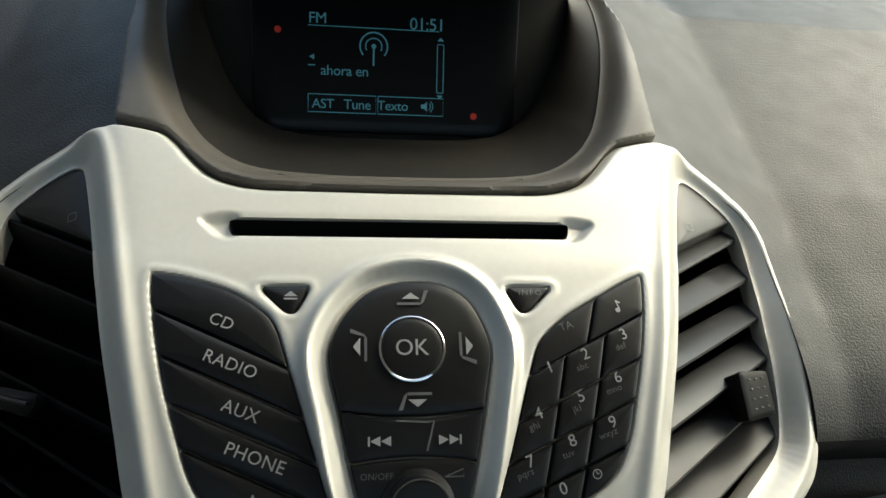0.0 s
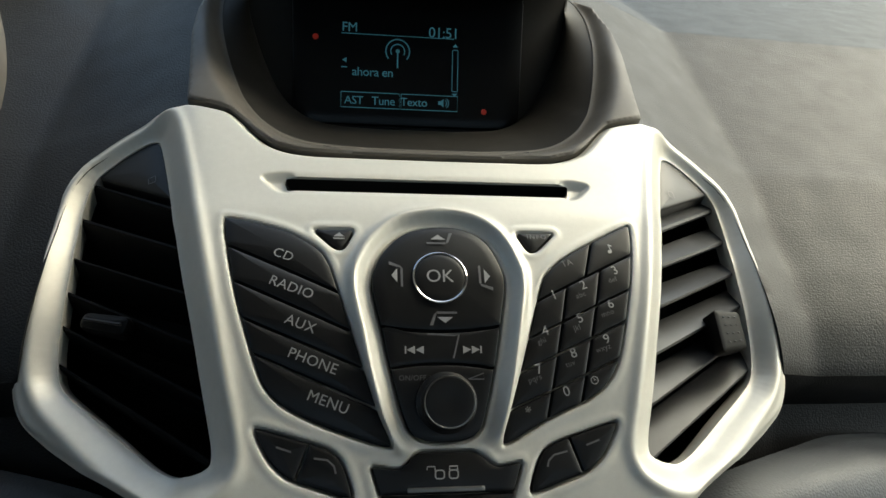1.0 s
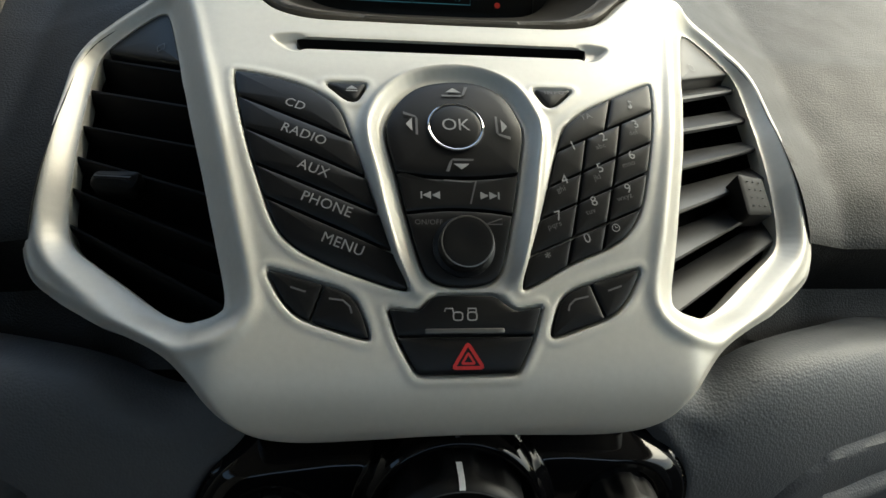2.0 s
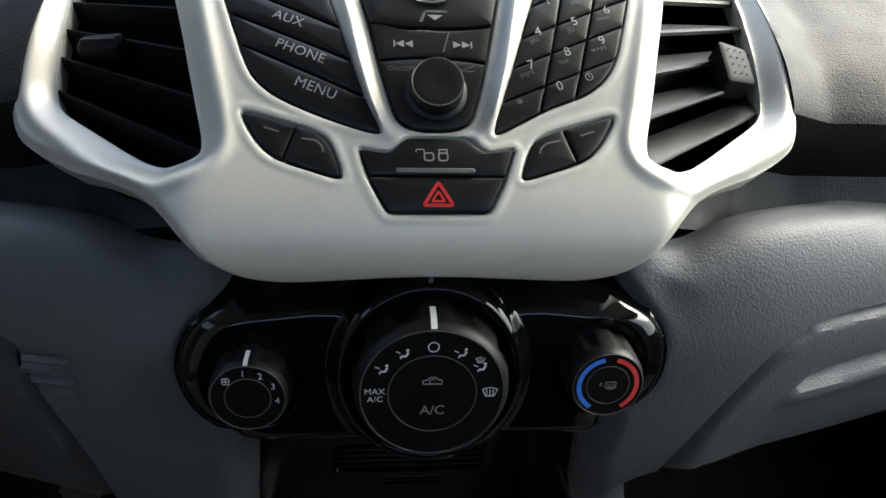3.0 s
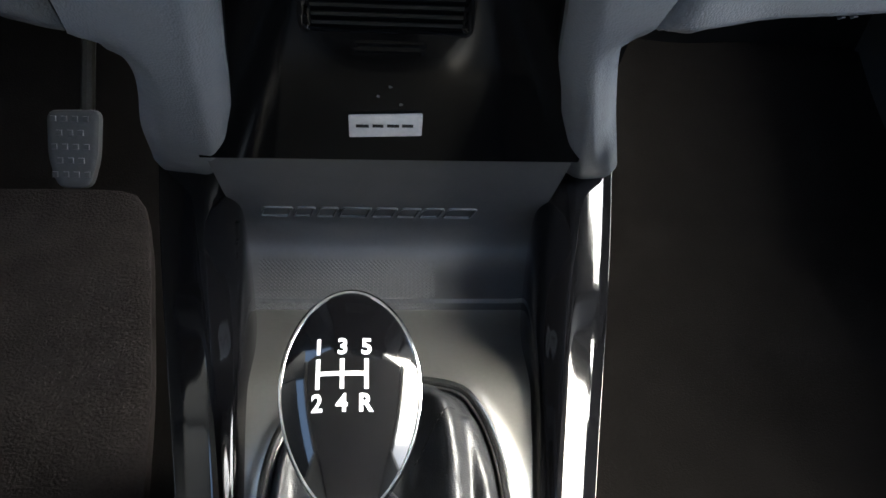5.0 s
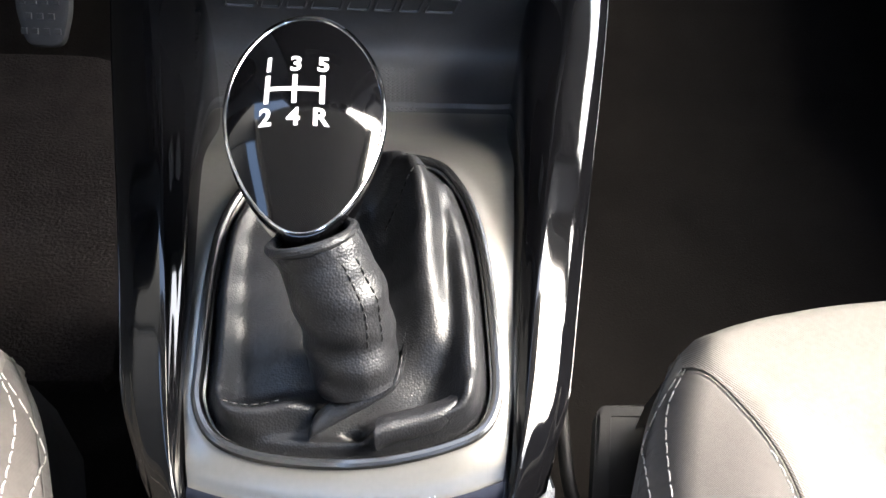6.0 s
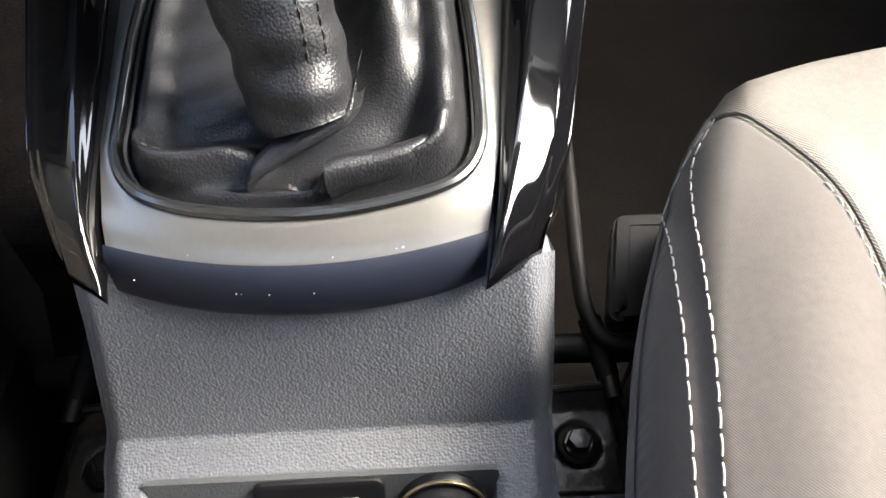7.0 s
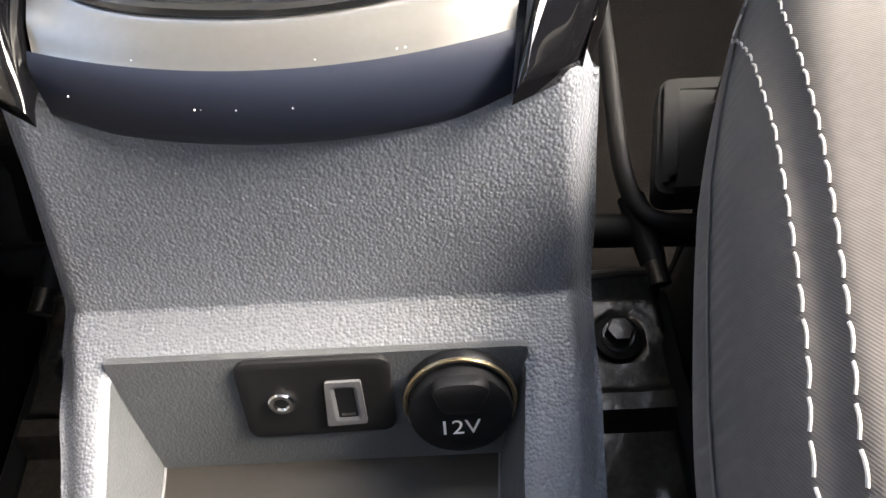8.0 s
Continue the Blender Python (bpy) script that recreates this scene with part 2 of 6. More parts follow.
def lathe(profile, m, sides=48, ripple=None):
    """Turns a profile of (radius, height) round the z axis of the pose m."""
    rows = []
    w = np.linspace(0, 2 * np.pi, sides, endpoint=False)
    for r, h in profile:
        k = np.array([ripple(a, h) if ripple else 1.0 for a in w]) * r
        rows.append([m @ Vector((k[i] * math.cos(w[i]), k[i] * math.sin(w[i]), h)) for i in range(sides)])
    return loft(rows)


def box(cx, cy, cz, sx, sy, sz, r=0.003, m=None):
    """A box with rounded upright edges and bevelled top and bottom."""
    q = rounded([(-sx / 2, -sy / 2), (sx / 2, -sy / 2), (sx / 2, sy / 2), (-sx / 2, sy / 2)], r, 4)
    i = offset(q, r * 0.5)
    rows = [np.c_[a, np.full(len(a), z)] for a, z in ((i, -sz / 2), (q, -sz / 2 + r * 0.5), (q, sz / 2 - r * 0.5), (i, sz / 2))]
    v, f = loft(rows)
    base = Matrix.Translation((cx, cy, cz)) @ (m if m else Matrix())
    return [tuple(base @ Vector(p)) for p in v], f


def text_shape(body, size, spacing=1.0, bold=0.0):
    """Flat triangles of a word in the built-in font, centred on the origin."""
    c = bpy.data.curves.new("word", "FONT")
    c.body, c.size, c.align_x, c.align_y = body, size, "CENTER", "CENTER"
    c.space_character, c.offset = spacing, bold
    c.resolution_u = 3
    ob = new("word", c)
    me = ob.to_mesh()
    v, f = [tuple(p.co)[:2] for p in me.vertices], [tuple(p.vertices) for p in me.polygons]
    ob.to_mesh_clear()
    bpy.data.objects.remove(ob)
    bpy.data.curves.remove(c)
    a = np.array(v)
    a -= (a.max(0) + a.min(0)) / 2
    return a, f


def stroke(points, w, closed=False):
    """A flat line of width w along 2D points."""
    p = np.array(points, float)
    t = np.roll(p, -1, 0) - np.roll(p, 1, 0) if closed else np.gradient(p, axis=0)
    t /= np.linalg.norm(t, axis=1)[:, None] + 1e-12
    n = np.stack([-t[:, 1], t[:, 0]], 1) * w / 2
    k = len(p)
    faces = [(i, (i + 1) % k, k + (i + 1) % k, k + i) for i in range(k if closed else k - 1)]
    return np.vstack([p + n, p - n]), faces


def fan(points):
    return np.array(points, float), [tuple(range(len(points)))]


def flat_join(*shapes):
    v, f, n = [], [], 0
    for a, b in shapes:
        v.append(np.array(a, float))
        f += [tuple(i + n for i in q) for q in b]
        n += len(a)
    return np.vstack(v), f


def arc(cx, cy, r, a0, a1, n=16, ry=None):
    w = np.radians(np.linspace(a0, a1, n))
    return np.stack([cx + r * np.cos(w), cy + (ry or r) * np.sin(w)], 1)


def printed(name, shape, fn, u, v, turn, h, mat, parent, label="", flip=-1):
    """Lays a flat shape onto a surface fn at (u, v), turned by degrees; flip -1 where v runs downwards."""
    a, f = shape
    c, s = math.cos(radians(turn)), math.sin(radians(turn))
    x, y = a[:, 0] * c - a[:, 1] * s, a[:, 0] * s + a[:, 1] * c
    return part(name, (fn(u + x, v + flip * y, np.full(len(x), h)), f), mat, parent, label, 0)


# ---- the dashboard's curved face ----
PROFILE = curve([(0.060, 0.829), (0.0413, 0.8217), (0, 0.800), (-0.0188, 0.7905), (-0.044, 0.7745), (-0.067, 0.7535), (-0.085, 0.7325), (-0.0925, 0.7245),
                 (-0.1016, 0.7137), (-0.1074, 0.7045), (-0.1102, 0.6965), (-0.1100, 0.6890), (-0.1062, 0.6815), (-0.0985, 0.6755)], steps=30)
RUN = np.r_[0, np.cumsum(np.linalg.norm(np.diff(PROFILE, axis=0), axis=1))]


def along(v):
    """Place and outward normal, in y and z, at v metres down the face's middle line."""
    y, z = np.interp(v, RUN, PROFILE[:, 0]), np.interp(v, RUN, PROFILE[:, 1])
    up = np.minimum(v, 0.0)
    y, z = y - up * 0.932, z - up * 0.362
    a, b = np.clip(v - 0.002, 0, RUN[-1]), np.clip(v + 0.002, 0.002, RUN[-1])
    dy = np.interp(b, RUN, PROFILE[:, 0]) - np.interp(a, RUN, PROFILE[:, 0])
    dz = np.interp(b, RUN, PROFILE[:, 1]) - np.interp(a, RUN, PROFILE[:, 1])
    n = np.hypot(dy, dz)
    return y, z, dz / n, -dy / n


def face(u, v, h):
    """The fascia: flat across its middle, with wings that fall back towards the vents."""
    u, v = np.asarray(u, float), np.asarray(v, float)
    y, z, ny, nz = along(v)
    x = np.abs(u) - np.interp(v, [0, 0.02, 0.07, 0.14, 0.2], [0.107, 0.106, 0.096, 0.085, 0.085])
    k = -0.47 * (x + np.sqrt(x * x + 0.004**2)) / 2
    _, _, wy, wz = along(np.minimum(v, 0.183))
    return np.stack([u, y + ny * h + wy * k, z + nz * h + wz * k], -1)


def pad(u, v, h):
    """The dashboard pad beside and behind the fascia."""
    u, v = np.asarray(u, float), np.asarray(v, float)
    y, z, ny, nz = along(np.maximum(v, -0.14))
    far = np.minimum(v + 0.14, 0)
    x = np.abs(u) - 0.098
    k = h - 0.006 - 0.40 * np.minimum((x + np.sqrt(x * x + 0.006**2)) / 2, 0.085) - 0.02 * np.maximum(np.abs(u) - 0.2, 0)
    k = k - 2.2 * np.maximum(v - 0.11, 0) ** 2 * np.clip((np.abs(u) - 0.12) / 0.03, 0, 1)
    return np.stack([u, y + ny * k - far * 0.985, z + nz * k - far * 0.10], -1)


def mirror(half):
    """A closed outline from its right half, given from top to bottom."""
    h = np.array(half, float)
    left = h[::-1] * (-1, 1)
    keep = np.abs(left[:, 0]) > 1e-6
    return np.vstack([h, left[keep]])


def flipped(p):
    return np.array(p, float)[::-1] * (-1, 1)


HOOD_CUT = [(0, 0.0498), (0.030, 0.0496), (0.0545, 0.0490), (0.0680, 0.0450), (0.0755, 0.0385), (0.0820, 0.0305), (0.0880, 0.0245), (0.0940, 0.0222), (0.1079, 0.0186)]
EDGE = [(0.1201, 0.0200), (0.1350, 0.0252), (0.1460, 0.0308), (0.1545, 0.0370), (0.1597, 0.0465), (0.1618, 0.060), (0.1625, 0.085), (0.1632, 0.110), (0.1648, 0.137), (0.1648, 0.153), (0.1597, 0.1662), (0.1490, 0.1742), (0.1335, 0.1815),
        (0.1160, 0.1898), (0.1030, 0.1972), (0.0940, 0.2060), (0.0865, 0.2160), (0.0780, 0.2265), (0.0670, 0.2340), (0.0520, 0.2375), (0.030, 0.2362), (0.015, 0.2350), (0, 0.2345)]
OUTLINE = resample(mirror(np.vstack([curve(HOOD_CUT, steps=5), curve(EDGE, steps=5)])), 0.0025)
VENT_R = curve([(0.1212, 0.0302), (0.1270, 0.0298), (0.1390, 0.0350), (0.1495, 0.0435), (0.1520, 0.060), (0.1510, 0.087), (0.1500, 0.1150), (0.1495, 0.1370), (0.1465, 0.1498), (0.1395, 0.1590), (0.1205, 0.1730), (0.0990, 0.1852),
                (0.0910, 0.1861), (0.0838, 0.1837), (0.0815, 0.1790), (0.0845, 0.1645), (0.0930, 0.1290), (0.1040, 0.0860), (0.1125, 0.0535), (0.1180, 0.0350)], True, 4)
VENT_L = flipped(VENT_R)
KEYS_L = curve([(-0.0831, 0.0905), (-0.0800, 0.0872), (-0.0603, 0.0925), (-0.0482, 0.0998), (-0.0427, 0.1065), (-0.0388, 0.1178), (-0.0321, 0.1382), (-0.0241, 0.1621),
                (-0.0188, 0.1748), (-0.0203, 0.1775), (-0.0379, 0.1719), (-0.0536, 0.1649), (-0.0615, 0.1589), (-0.066, 0.1518), (-0.0712, 0.1373), (-0.0774, 0.1171)], True, 4)
KEYS_R = curve([(0.0838, 0.0895), (0.0803, 0.1092), (0.0743, 0.1319), (0.0702, 0.1456), (0.0646, 0.1554), (0.0563, 0.1617), (0.0419, 0.1678), (0.0250, 0.1768),
                (0.0228, 0.1752), (0.025, 0.1666), (0.0315, 0.1478), (0.041, 0.1178), (0.0455, 0.1099), (0.0536, 0.1029), (0.0669, 0.0952), (0.0810, 0.0878)], True, 4)
POD = curve([(0.0008, 0.0903), (-0.0120, 0.0935), (-0.0205, 0.1015), (-0.0252, 0.1113), (-0.0256, 0.120), (-0.0222, 0.1348), (-0.0185, 0.152), (-0.0140, 0.1682), (-0.0108, 0.1735),
             (-0.0052, 0.1759), (0.0019, 0.1764), (0.0090, 0.1755), (0.0138, 0.1726), (0.0163, 0.1665), (0.0203, 0.1499), (0.0242, 0.13), (0.0265, 0.1170), (0.0255, 0.109), (0.0207, 0.098), (0.0125, 0.0918)], True, 4)
LOW_R = curve([(0.0669, 0.1706), (0.0645, 0.1699), (0.0520, 0.1735), (0.0410, 0.1772), (0.0358, 0.182), (0.0320, 0.1925), (0.0336, 0.1946), (0.0430, 0.1918), (0.0545, 0.1875), (0.0606, 0.1823), (0.0650, 0.1754)], True, 4)
LOW_L = flipped(LOW_R)
LOCK = resample(rounded([(0.0298, 0.1828), (0.0252, 0.1965), (0.0196, 0.2075), (-0.0160, 0.2075), (-0.0228, 0.1945), (-0.0264, 0.1830), (-0.0154, 0.1849), (-0.0098, 0.1788), (0.0122, 0.1788), (0.0196, 0.1847)], 0.0022, 5), 0.0012)
EJECT = rounded([(-0.0495, 0.0917), (-0.0320, 0.0915), (-0.0366, 0.1016), (-0.0402, 0.1012)], 0.003, 5)
INFO = flipped(EJECT) + (0.0012, 0)
SLOT = rounded([(-0.0630, 0.0634), (0.0630, 0.0634), (0.0600, 0.0722), (-0.0600, 0.0722)], 0.0040, 6)
SLOT_WIDE = rounded([(-0.0725, 0.0640), (-0.0630, 0.0622), (0.0630, 0.0622), (0.0720, 0.0640), (0.0640, 0.0730), (-0.0640, 0.0730)], 0.004, 5)


def relief(u, v):
    h = np.zeros(u.shape)
    for p in (KEYS_L, KEYS_R, LOW_L, LOW_R, LOCK, EJECT, INFO):
        d = sdf(p, u, v)
        h += 0.0003 * np.exp(-(((d - 0.0020) / 0.0014) ** 2)) - 0.0040 * (1 - smoothstep(d, -0.0009, 0.0007))
    d = sdf(POD, u, v)
    h += 0.0040 * np.exp(-(((d - 0.0068) / 0.0026) ** 2)) * (1 - smoothstep(v, 0.165, 0.186)) - 0.0008 * np.exp(-(((d - 0.0022) / 0.0018) ** 2))
    h -= 0.0042 * (1 - smoothstep(d, -0.0012, 0.0013))
    h -= (0.0004 + 0.0026 * smoothstep(np.abs(u), 0.056, 0.062)) * (1 - smoothstep(sdf(SLOT_WIDE, u, v), -0.003, 0.0010))
    for p in (VENT_L, VENT_R):
        d = sdf(p, u, v)
        h += 0.0012 * np.exp(-(((d - 0.0100) / 0.0026) ** 2)) - 0.0085 * (1 - smoothstep(d, -0.001, 0.0090))
    d = -sdf(OUTLINE, u, v)
    h -= 0.0035 * (1 - smoothstep(d, 0.0, 0.0045)) ** 2
    return h


fascia = thing("centre_fascia", "satin silver plastic centre fascia with black keys, framed by the dashboard", "car dashboard")
part("panel", patch(face, OUTLINE, [offset(VENT_L, 0.0006), offset(VENT_R, 0.0006), offset(SLOT, 0.0004)], 0.00062, relief, 0.010), SILVER, fascia, "satin silver painted panel with raised rims")
part("disc_slot", join(solid(offset(SLOT, -0.001), face, -0.030, -0.034, 0.0005), loft([face(*offset(SLOT, 0.0010).T, np.full(len(SLOT), h)) for h in (-0.0012, -0.034)], True, (False, False))), BLACK, fascia, "dark disc slot opening")


def lettering(body, u, v, size, turn, h, mat, parent, fn=face, flip=-1, spacing=1.05):
    return printed("lettering", text_shape(body, size, spacing), fn, u, v, turn, h, mat, parent, flip=flip)


# function keys
CUTS_L = [((-0.0798, 0.1006), (-0.0383, 0.1202)), ((-0.0761, 0.1159), (-0.0337, 0.1354)), ((-0.0709, 0.1312), (-0.0291, 0.1494)), ((-0.0663, 0.1446), (-0.0241, 0.1637))]
WORDS = [("CD", -0.0606, 0.1052), ("RADIO", -0.0568, 0.1190), ("AUX", -0.0530, 0.1332), ("PHONE", -0.0480, 0.1470), ("MENU", -0.0423, 0.1616)]
inner = offset(KEYS_L, 0.0003)
for i, (word, u, v) in enumerate(WORDS):
    p = inner
    for j, (a, b) in enumerate(CUTS_L):
        a, b = np.array(a), np.array(b)
        n = np.array([-(b - a)[1], (b - a)[0]]) / np.linalg.norm(b - a)
        if j == i - 1:
            p = clip(p, a + n * 0.0004, n)
        if j == i:
            p = clip(p, a - n * 0.0004, -n)
    key = part("function_key", solid(resample(p, 0.0016), face, 0.0004, -0.004, 0.0009, 0.0006), KEY, fascia, "black rubbery key")
    lettering(word, u + 0.0012, v - 0.0004, 0.0055, -21, 0.0014, ICON, key)

# number keys
ROWS_R = [((0.0404, 0.1227), (0.0812, 0.1021)), ((0.0356, 0.1379), (0.0766, 0.1185)), ((0.0312, 0.1510), (0.0732, 0.1319)), ((0.0272, 0.1646), (0.0689, 0.1467))]
COLS_R = [((0.0524, 0.1148), (0.0388, 0.1725)), ((0.0673, 0.1078), (0.0528, 0.1646))]
TOP_COL = ((0.0659, 0.0944), (0.0612, 0.1091))
FACES = [["TA", None, "?"], ["1", "2", "3"], ["4", "5", "6"], ["7", "8", "9"], ["*", "0", "clock"]]
SMALL = {"2": "abc", "3": "def", "4": "ghi", "5": "jkl", "6": "mno", "7": "pqrs", "8": "tuv", "9": "wxyz"}
SPOT = [[(0.0529, 0.1077), None, (0.0714, 0.0997)], [(0.0456, 0.1217), (0.0582, 0.1174), (0.0726, 0.1107)], [(0.0406, 0.1363), (0.0551, 0.1312), (0.0684, 0.1252)],
        [(0.0371, 0.1508), (0.0511, 0.1449), (0.0650, 0.1395)], [(0.0321, 0.1657), (0.0472, 0.1592), (0.0588, 0.1553)]]


def side(p, line, below, gap=0.00035):
    a, b = np.array(line[0]), np.array(line[1])
    n = np.array([-(b - a)[1], (b - a)[0]]) / np.linalg.norm(b - a)
    n = n if (n[1] > 0 if abs(n[1]) > abs(n[0]) else n[0] > 0) else -n
    n = n if below else -n
    return clip(p, a + n * gap, n)


NOTE = flat_join(fan(arc(-0.0006, -0.0014, 0.0009, 0, 360, 10)[:-1]), stroke([(0.0002, -0.0014), (0.0002, 0.0020)], 0.0004), stroke([(0.0002, 0.0020), (0.0013, 0.0008)], 0.0006))
CLOCK = flat_join(stroke(arc(0, 0.0008, 0.0014, 0, 345, 16), 0.0003, True), stroke([(0, 0.0018), (0, 0.0008), (0.0007, 0.0008)], 0.0003))
inner = offset(KEYS_R, 0.0003)
for r in range(5):
    row = inner
    if r > 0:
        row = side(row, ROWS_R[r - 1], True)
    if r < 4:
        row = side(row, ROWS_R[r], False)
    for c in range(3):
        if FACES[r][c] is None:
            continue
        p = row
        if r == 0:
            p = side(p, TOP_COL, c > 0)
        else:
            if c > 0:
                p = side(p, COLS_R[c - 1], True)
            if c < 2:
                p = side(p, COLS_R[c], False)
        key = part("number_key", solid(resample(p, 0.0014), face, 0.0006, -0.004, 0.0008, 0.0003), KEY, fascia, "black keypad key")
        u, v = SPOT[r][c]
        word = FACES[r][c]
        if word == "?":
            printed("symbol", NOTE, face, u + 0.001, v, 18, 0.0012, ICON, key)
        elif word == "clock":
            printed("symbol", CLOCK, face, u, v, 18, 0.0012, ICON, key)
        else:
            lettering(word, u, v - 0.0008, 0.0038 if word == "TA" else 0.0054, 18, 0.0012, FAINT if word == "TA" else ICON, key)
            if word in SMALL:
                lettering(SMALL[word], u - 0.0016, v + 0.0035, 0.0030, 18, 0.0012, FAINT, key)

# centre pod: direction pad, skip keys, volume panel
inner = offset(POD, 0.0003)
U1, U2 = 0.1336, 0.1506


def bowed(p, v, below, bow=0.0022):
    """Cuts along a line that sags in the middle."""
    p = resample(p, 0.0008).copy()
    line = v + bow * (1 - (p[:, 0] / 0.024) ** 2)
    out = p[(p[:, 1] > line) if below else (p[:, 1] < line)]
    us = np.linspace(-0.023, 0.023, 25)
    edge = np.stack([us, v + bow * (1 - (us / 0.024) ** 2) + (0.0004 if below else -0.0004)], 1)
    keep = sdf(p, edge[:, 0], edge[:, 1]) < -0.0002
    pts = np.vstack([out, edge[keep]])
    c = pts.mean(0)
    return pts[np.argsort(np.arctan2(pts[:, 1] - c[1], pts[:, 0] - c[0]))]


pad_key = part("direction_pad", solid(bowed(inner, U1, False), face, 0.0016, -0.004, 0.0011, 0.0006), KEY, fascia, "black direction pad")
mid = bowed(inner, U1, True)
skip = part("skip_key", solid(bowed(mid, U2, False, -0.0026), face, 0.0010, -0.004, 0.0009, 0.0002), KEY, fascia, "black track skip key")
vol = part("volume_panel", solid(bowed(mid, U2, True, -0.0026), face, 0.0008, -0.004, 0.0009, 0.0002), KEY, fascia, "black volume panel")
OK_C = (0.0005, 0.1146)
ok = part("ok_button", solid(arc(*OK_C, 0.0098, 0, 360, 49)[:-1], face, 0.0030, 0.0, 0.0006, 0.0004), KEY, fascia, "round black button")
ring = arc(*OK_C, 0.0103, 0, 360, 65)[:-1]
part("ring", tube(face(ring[:, 0], ring[:, 1], np.full(64, 0.0026)), 0.00055, 8, True), CHROME, ok, "thin bright metal ring")
lettering("OK", *OK_C, 0.0074, 0, 0.0038, ICON, ok, spacing=1.0)
TRI = fan([(-0.0030, -0.0010), (0.0030, -0.0010), (0, 0.0013)])
for u, v, turn in ((0.0006, 0.0967, 0), (0.0018, 0.1316, 180), (-0.0170, 0.1140, 90), (0.0190, 0.1140, -90)):
    printed("arrow", TRI, face, u, v, turn, 0.0026, ICON, pad_key)
    c, s = math.cos(radians(turn)), math.sin(radians(turn))
    brk = flat_join(stroke([(-0.0046, -0.0027), (0.0030, -0.0027)], 0.0009), fan([(0.0030, -0.0031), (0.0042, -0.0022), (0.0060, 0.0022), (0.0046, 0.0022)]))
    printed("groove", brk, face, u, v, turn, 0.0025, FAINT, pad_key)
ARROWS = flat_join(stroke([(-0.0040, -0.0014), (-0.0040, 0.0014)], 0.0006), fan([(-0.0036, 0), (-0.0005, -0.0015), (-0.0005, 0.0015)]), fan([(-0.0003, 0), (0.0028, -0.0015), (0.0028, 0.0015)]))
printed("symbol", ARROWS, face, -0.0093, 0.1428, 0, 0.0016, ICON, skip)
printed("symbol", (ARROWS[0] * (-1, 1), ARROWS[1]), face, 0.0111, 0.1428, 0, 0.0016, ICON, skip)
printed("groove", stroke([(-0.006, 0.0052), (0.004, 0.0046), (0.006, 0.0050), (0.0036, -0.004)], 0.0006), face, 0.001, 0.1420, 0, 0.0015, FAINT, skip)
lettering("ON/OFF", -0.0108, 0.1530, 0.0027, 0, 0.0014, FAINT, vol)
printed("symbol", stroke([(-0.003, -0.001), (0.003, -0.001), (0.003, 0.0012), (-0.003, -0.001)], 0.0004), face, 0.0128, 0.1527, 0, 0.0014, FAINT, vol)
y, z, ny, nz = (float(k) for k in along(np.array(0.1620)))
KNOB_POSE = Matrix.Translation((0.0016, y, z)) @ Vector((0, ny, nz)).to_track_quat("Z", "Y").to_matrix().to_4x4()
knob = part("volume_knob", lathe([(0.0112, 0.000), (0.0112, 0.0018), (0.0096, 0.0026), (0.0094, 0.0085), (0.0086, 0.0098), (0.0070, 0.0100), (0.0030, 0.0094)], KNOB_POSE), KEY, fascia, "round black volume knob")
part("rim", tube([KNOB_POSE @ Vector((0.0090 * math.cos(a), 0.0090 * math.sin(a), 0.0096)) for a in np.linspace(0, 6.283, 49)[:-1]], 0.00028, 6, True), GUNMETAL, knob)

# small keys
key = part("eject_key", solid(offset(EJECT, 0.0005), face, 0.0004, -0.004, 0.0008, 0.0004), KEY, fascia, "small black eject key")
printed("symbol", flat_join(fan([(-0.0022, -0.0002), (0.0022, -0.0002), (0, 0.0017)]), stroke([(-0.0022, -0.0011), (0.0022, -0.0011)], 0.0006)), face, -0.0385, 0.0958, 0, 0.0011, ICON, key)
key = part("info_key", solid(offset(INFO, 0.0005), face, 0.0004, -0.004, 0.0008, 0.0004), KEY, fascia, "small black information key")
lettering("INFO", 0.0420, 0.0945, 0.0030, 0, 0.0011, FAINT, key, spacing=1.3)
for p, sgn in ((LOW_L, -1), (LOW_R, 1)):
    q = offset(p, 0.0006)
    for half in (0, 1):
        g = clip(q, (sgn * (0.0500 + (0.0003 if half else -0.0003)), 0.182), (sgn if half else -sgn, 0.35 * (1 if half else -1) * -1))
        key = part("phone_key", solid(resample(g, 0.0014), face, 0.0004, -0.004, 0.0009, 0.0004), KEY, fascia, "black call key")
        if half:
            printed("symbol", stroke([(-0.0026, -0.0009), (0.0026, 0.0009)], 0.0007), face, sgn * 0.0562, 0.1772, 0 if sgn > 0 else -38, 0.0013, FAINT, key)
        else:
            printed("symbol", stroke([(-0.0040, 0.0016), (0.0008, 0.0016), (0.0034, -0.0002), (0.0044, -0.0026)], 0.0007) if sgn < 0 else stroke([(0.0044, 0.0020), (-0.0008, 0.0014), (-0.0032, -0.0004), (-0.0040, -0.0024)], 0.0007), face, sgn * 0.0420, 0.1826, -8 if sgn < 0 else 6, 0.0013, FAINT, key)
q = offset(LOCK, 0.0006)
top = clip(q, (0, 0.1936), (0, -1))
low = clip(q, (0, 0.1942), (0, 1))
key = part("lock_key", solid(resample(top, 0.0012), face, 0.0006, -0.004, 0.0009, 0.0004), KEY, fascia, "black door lock key")
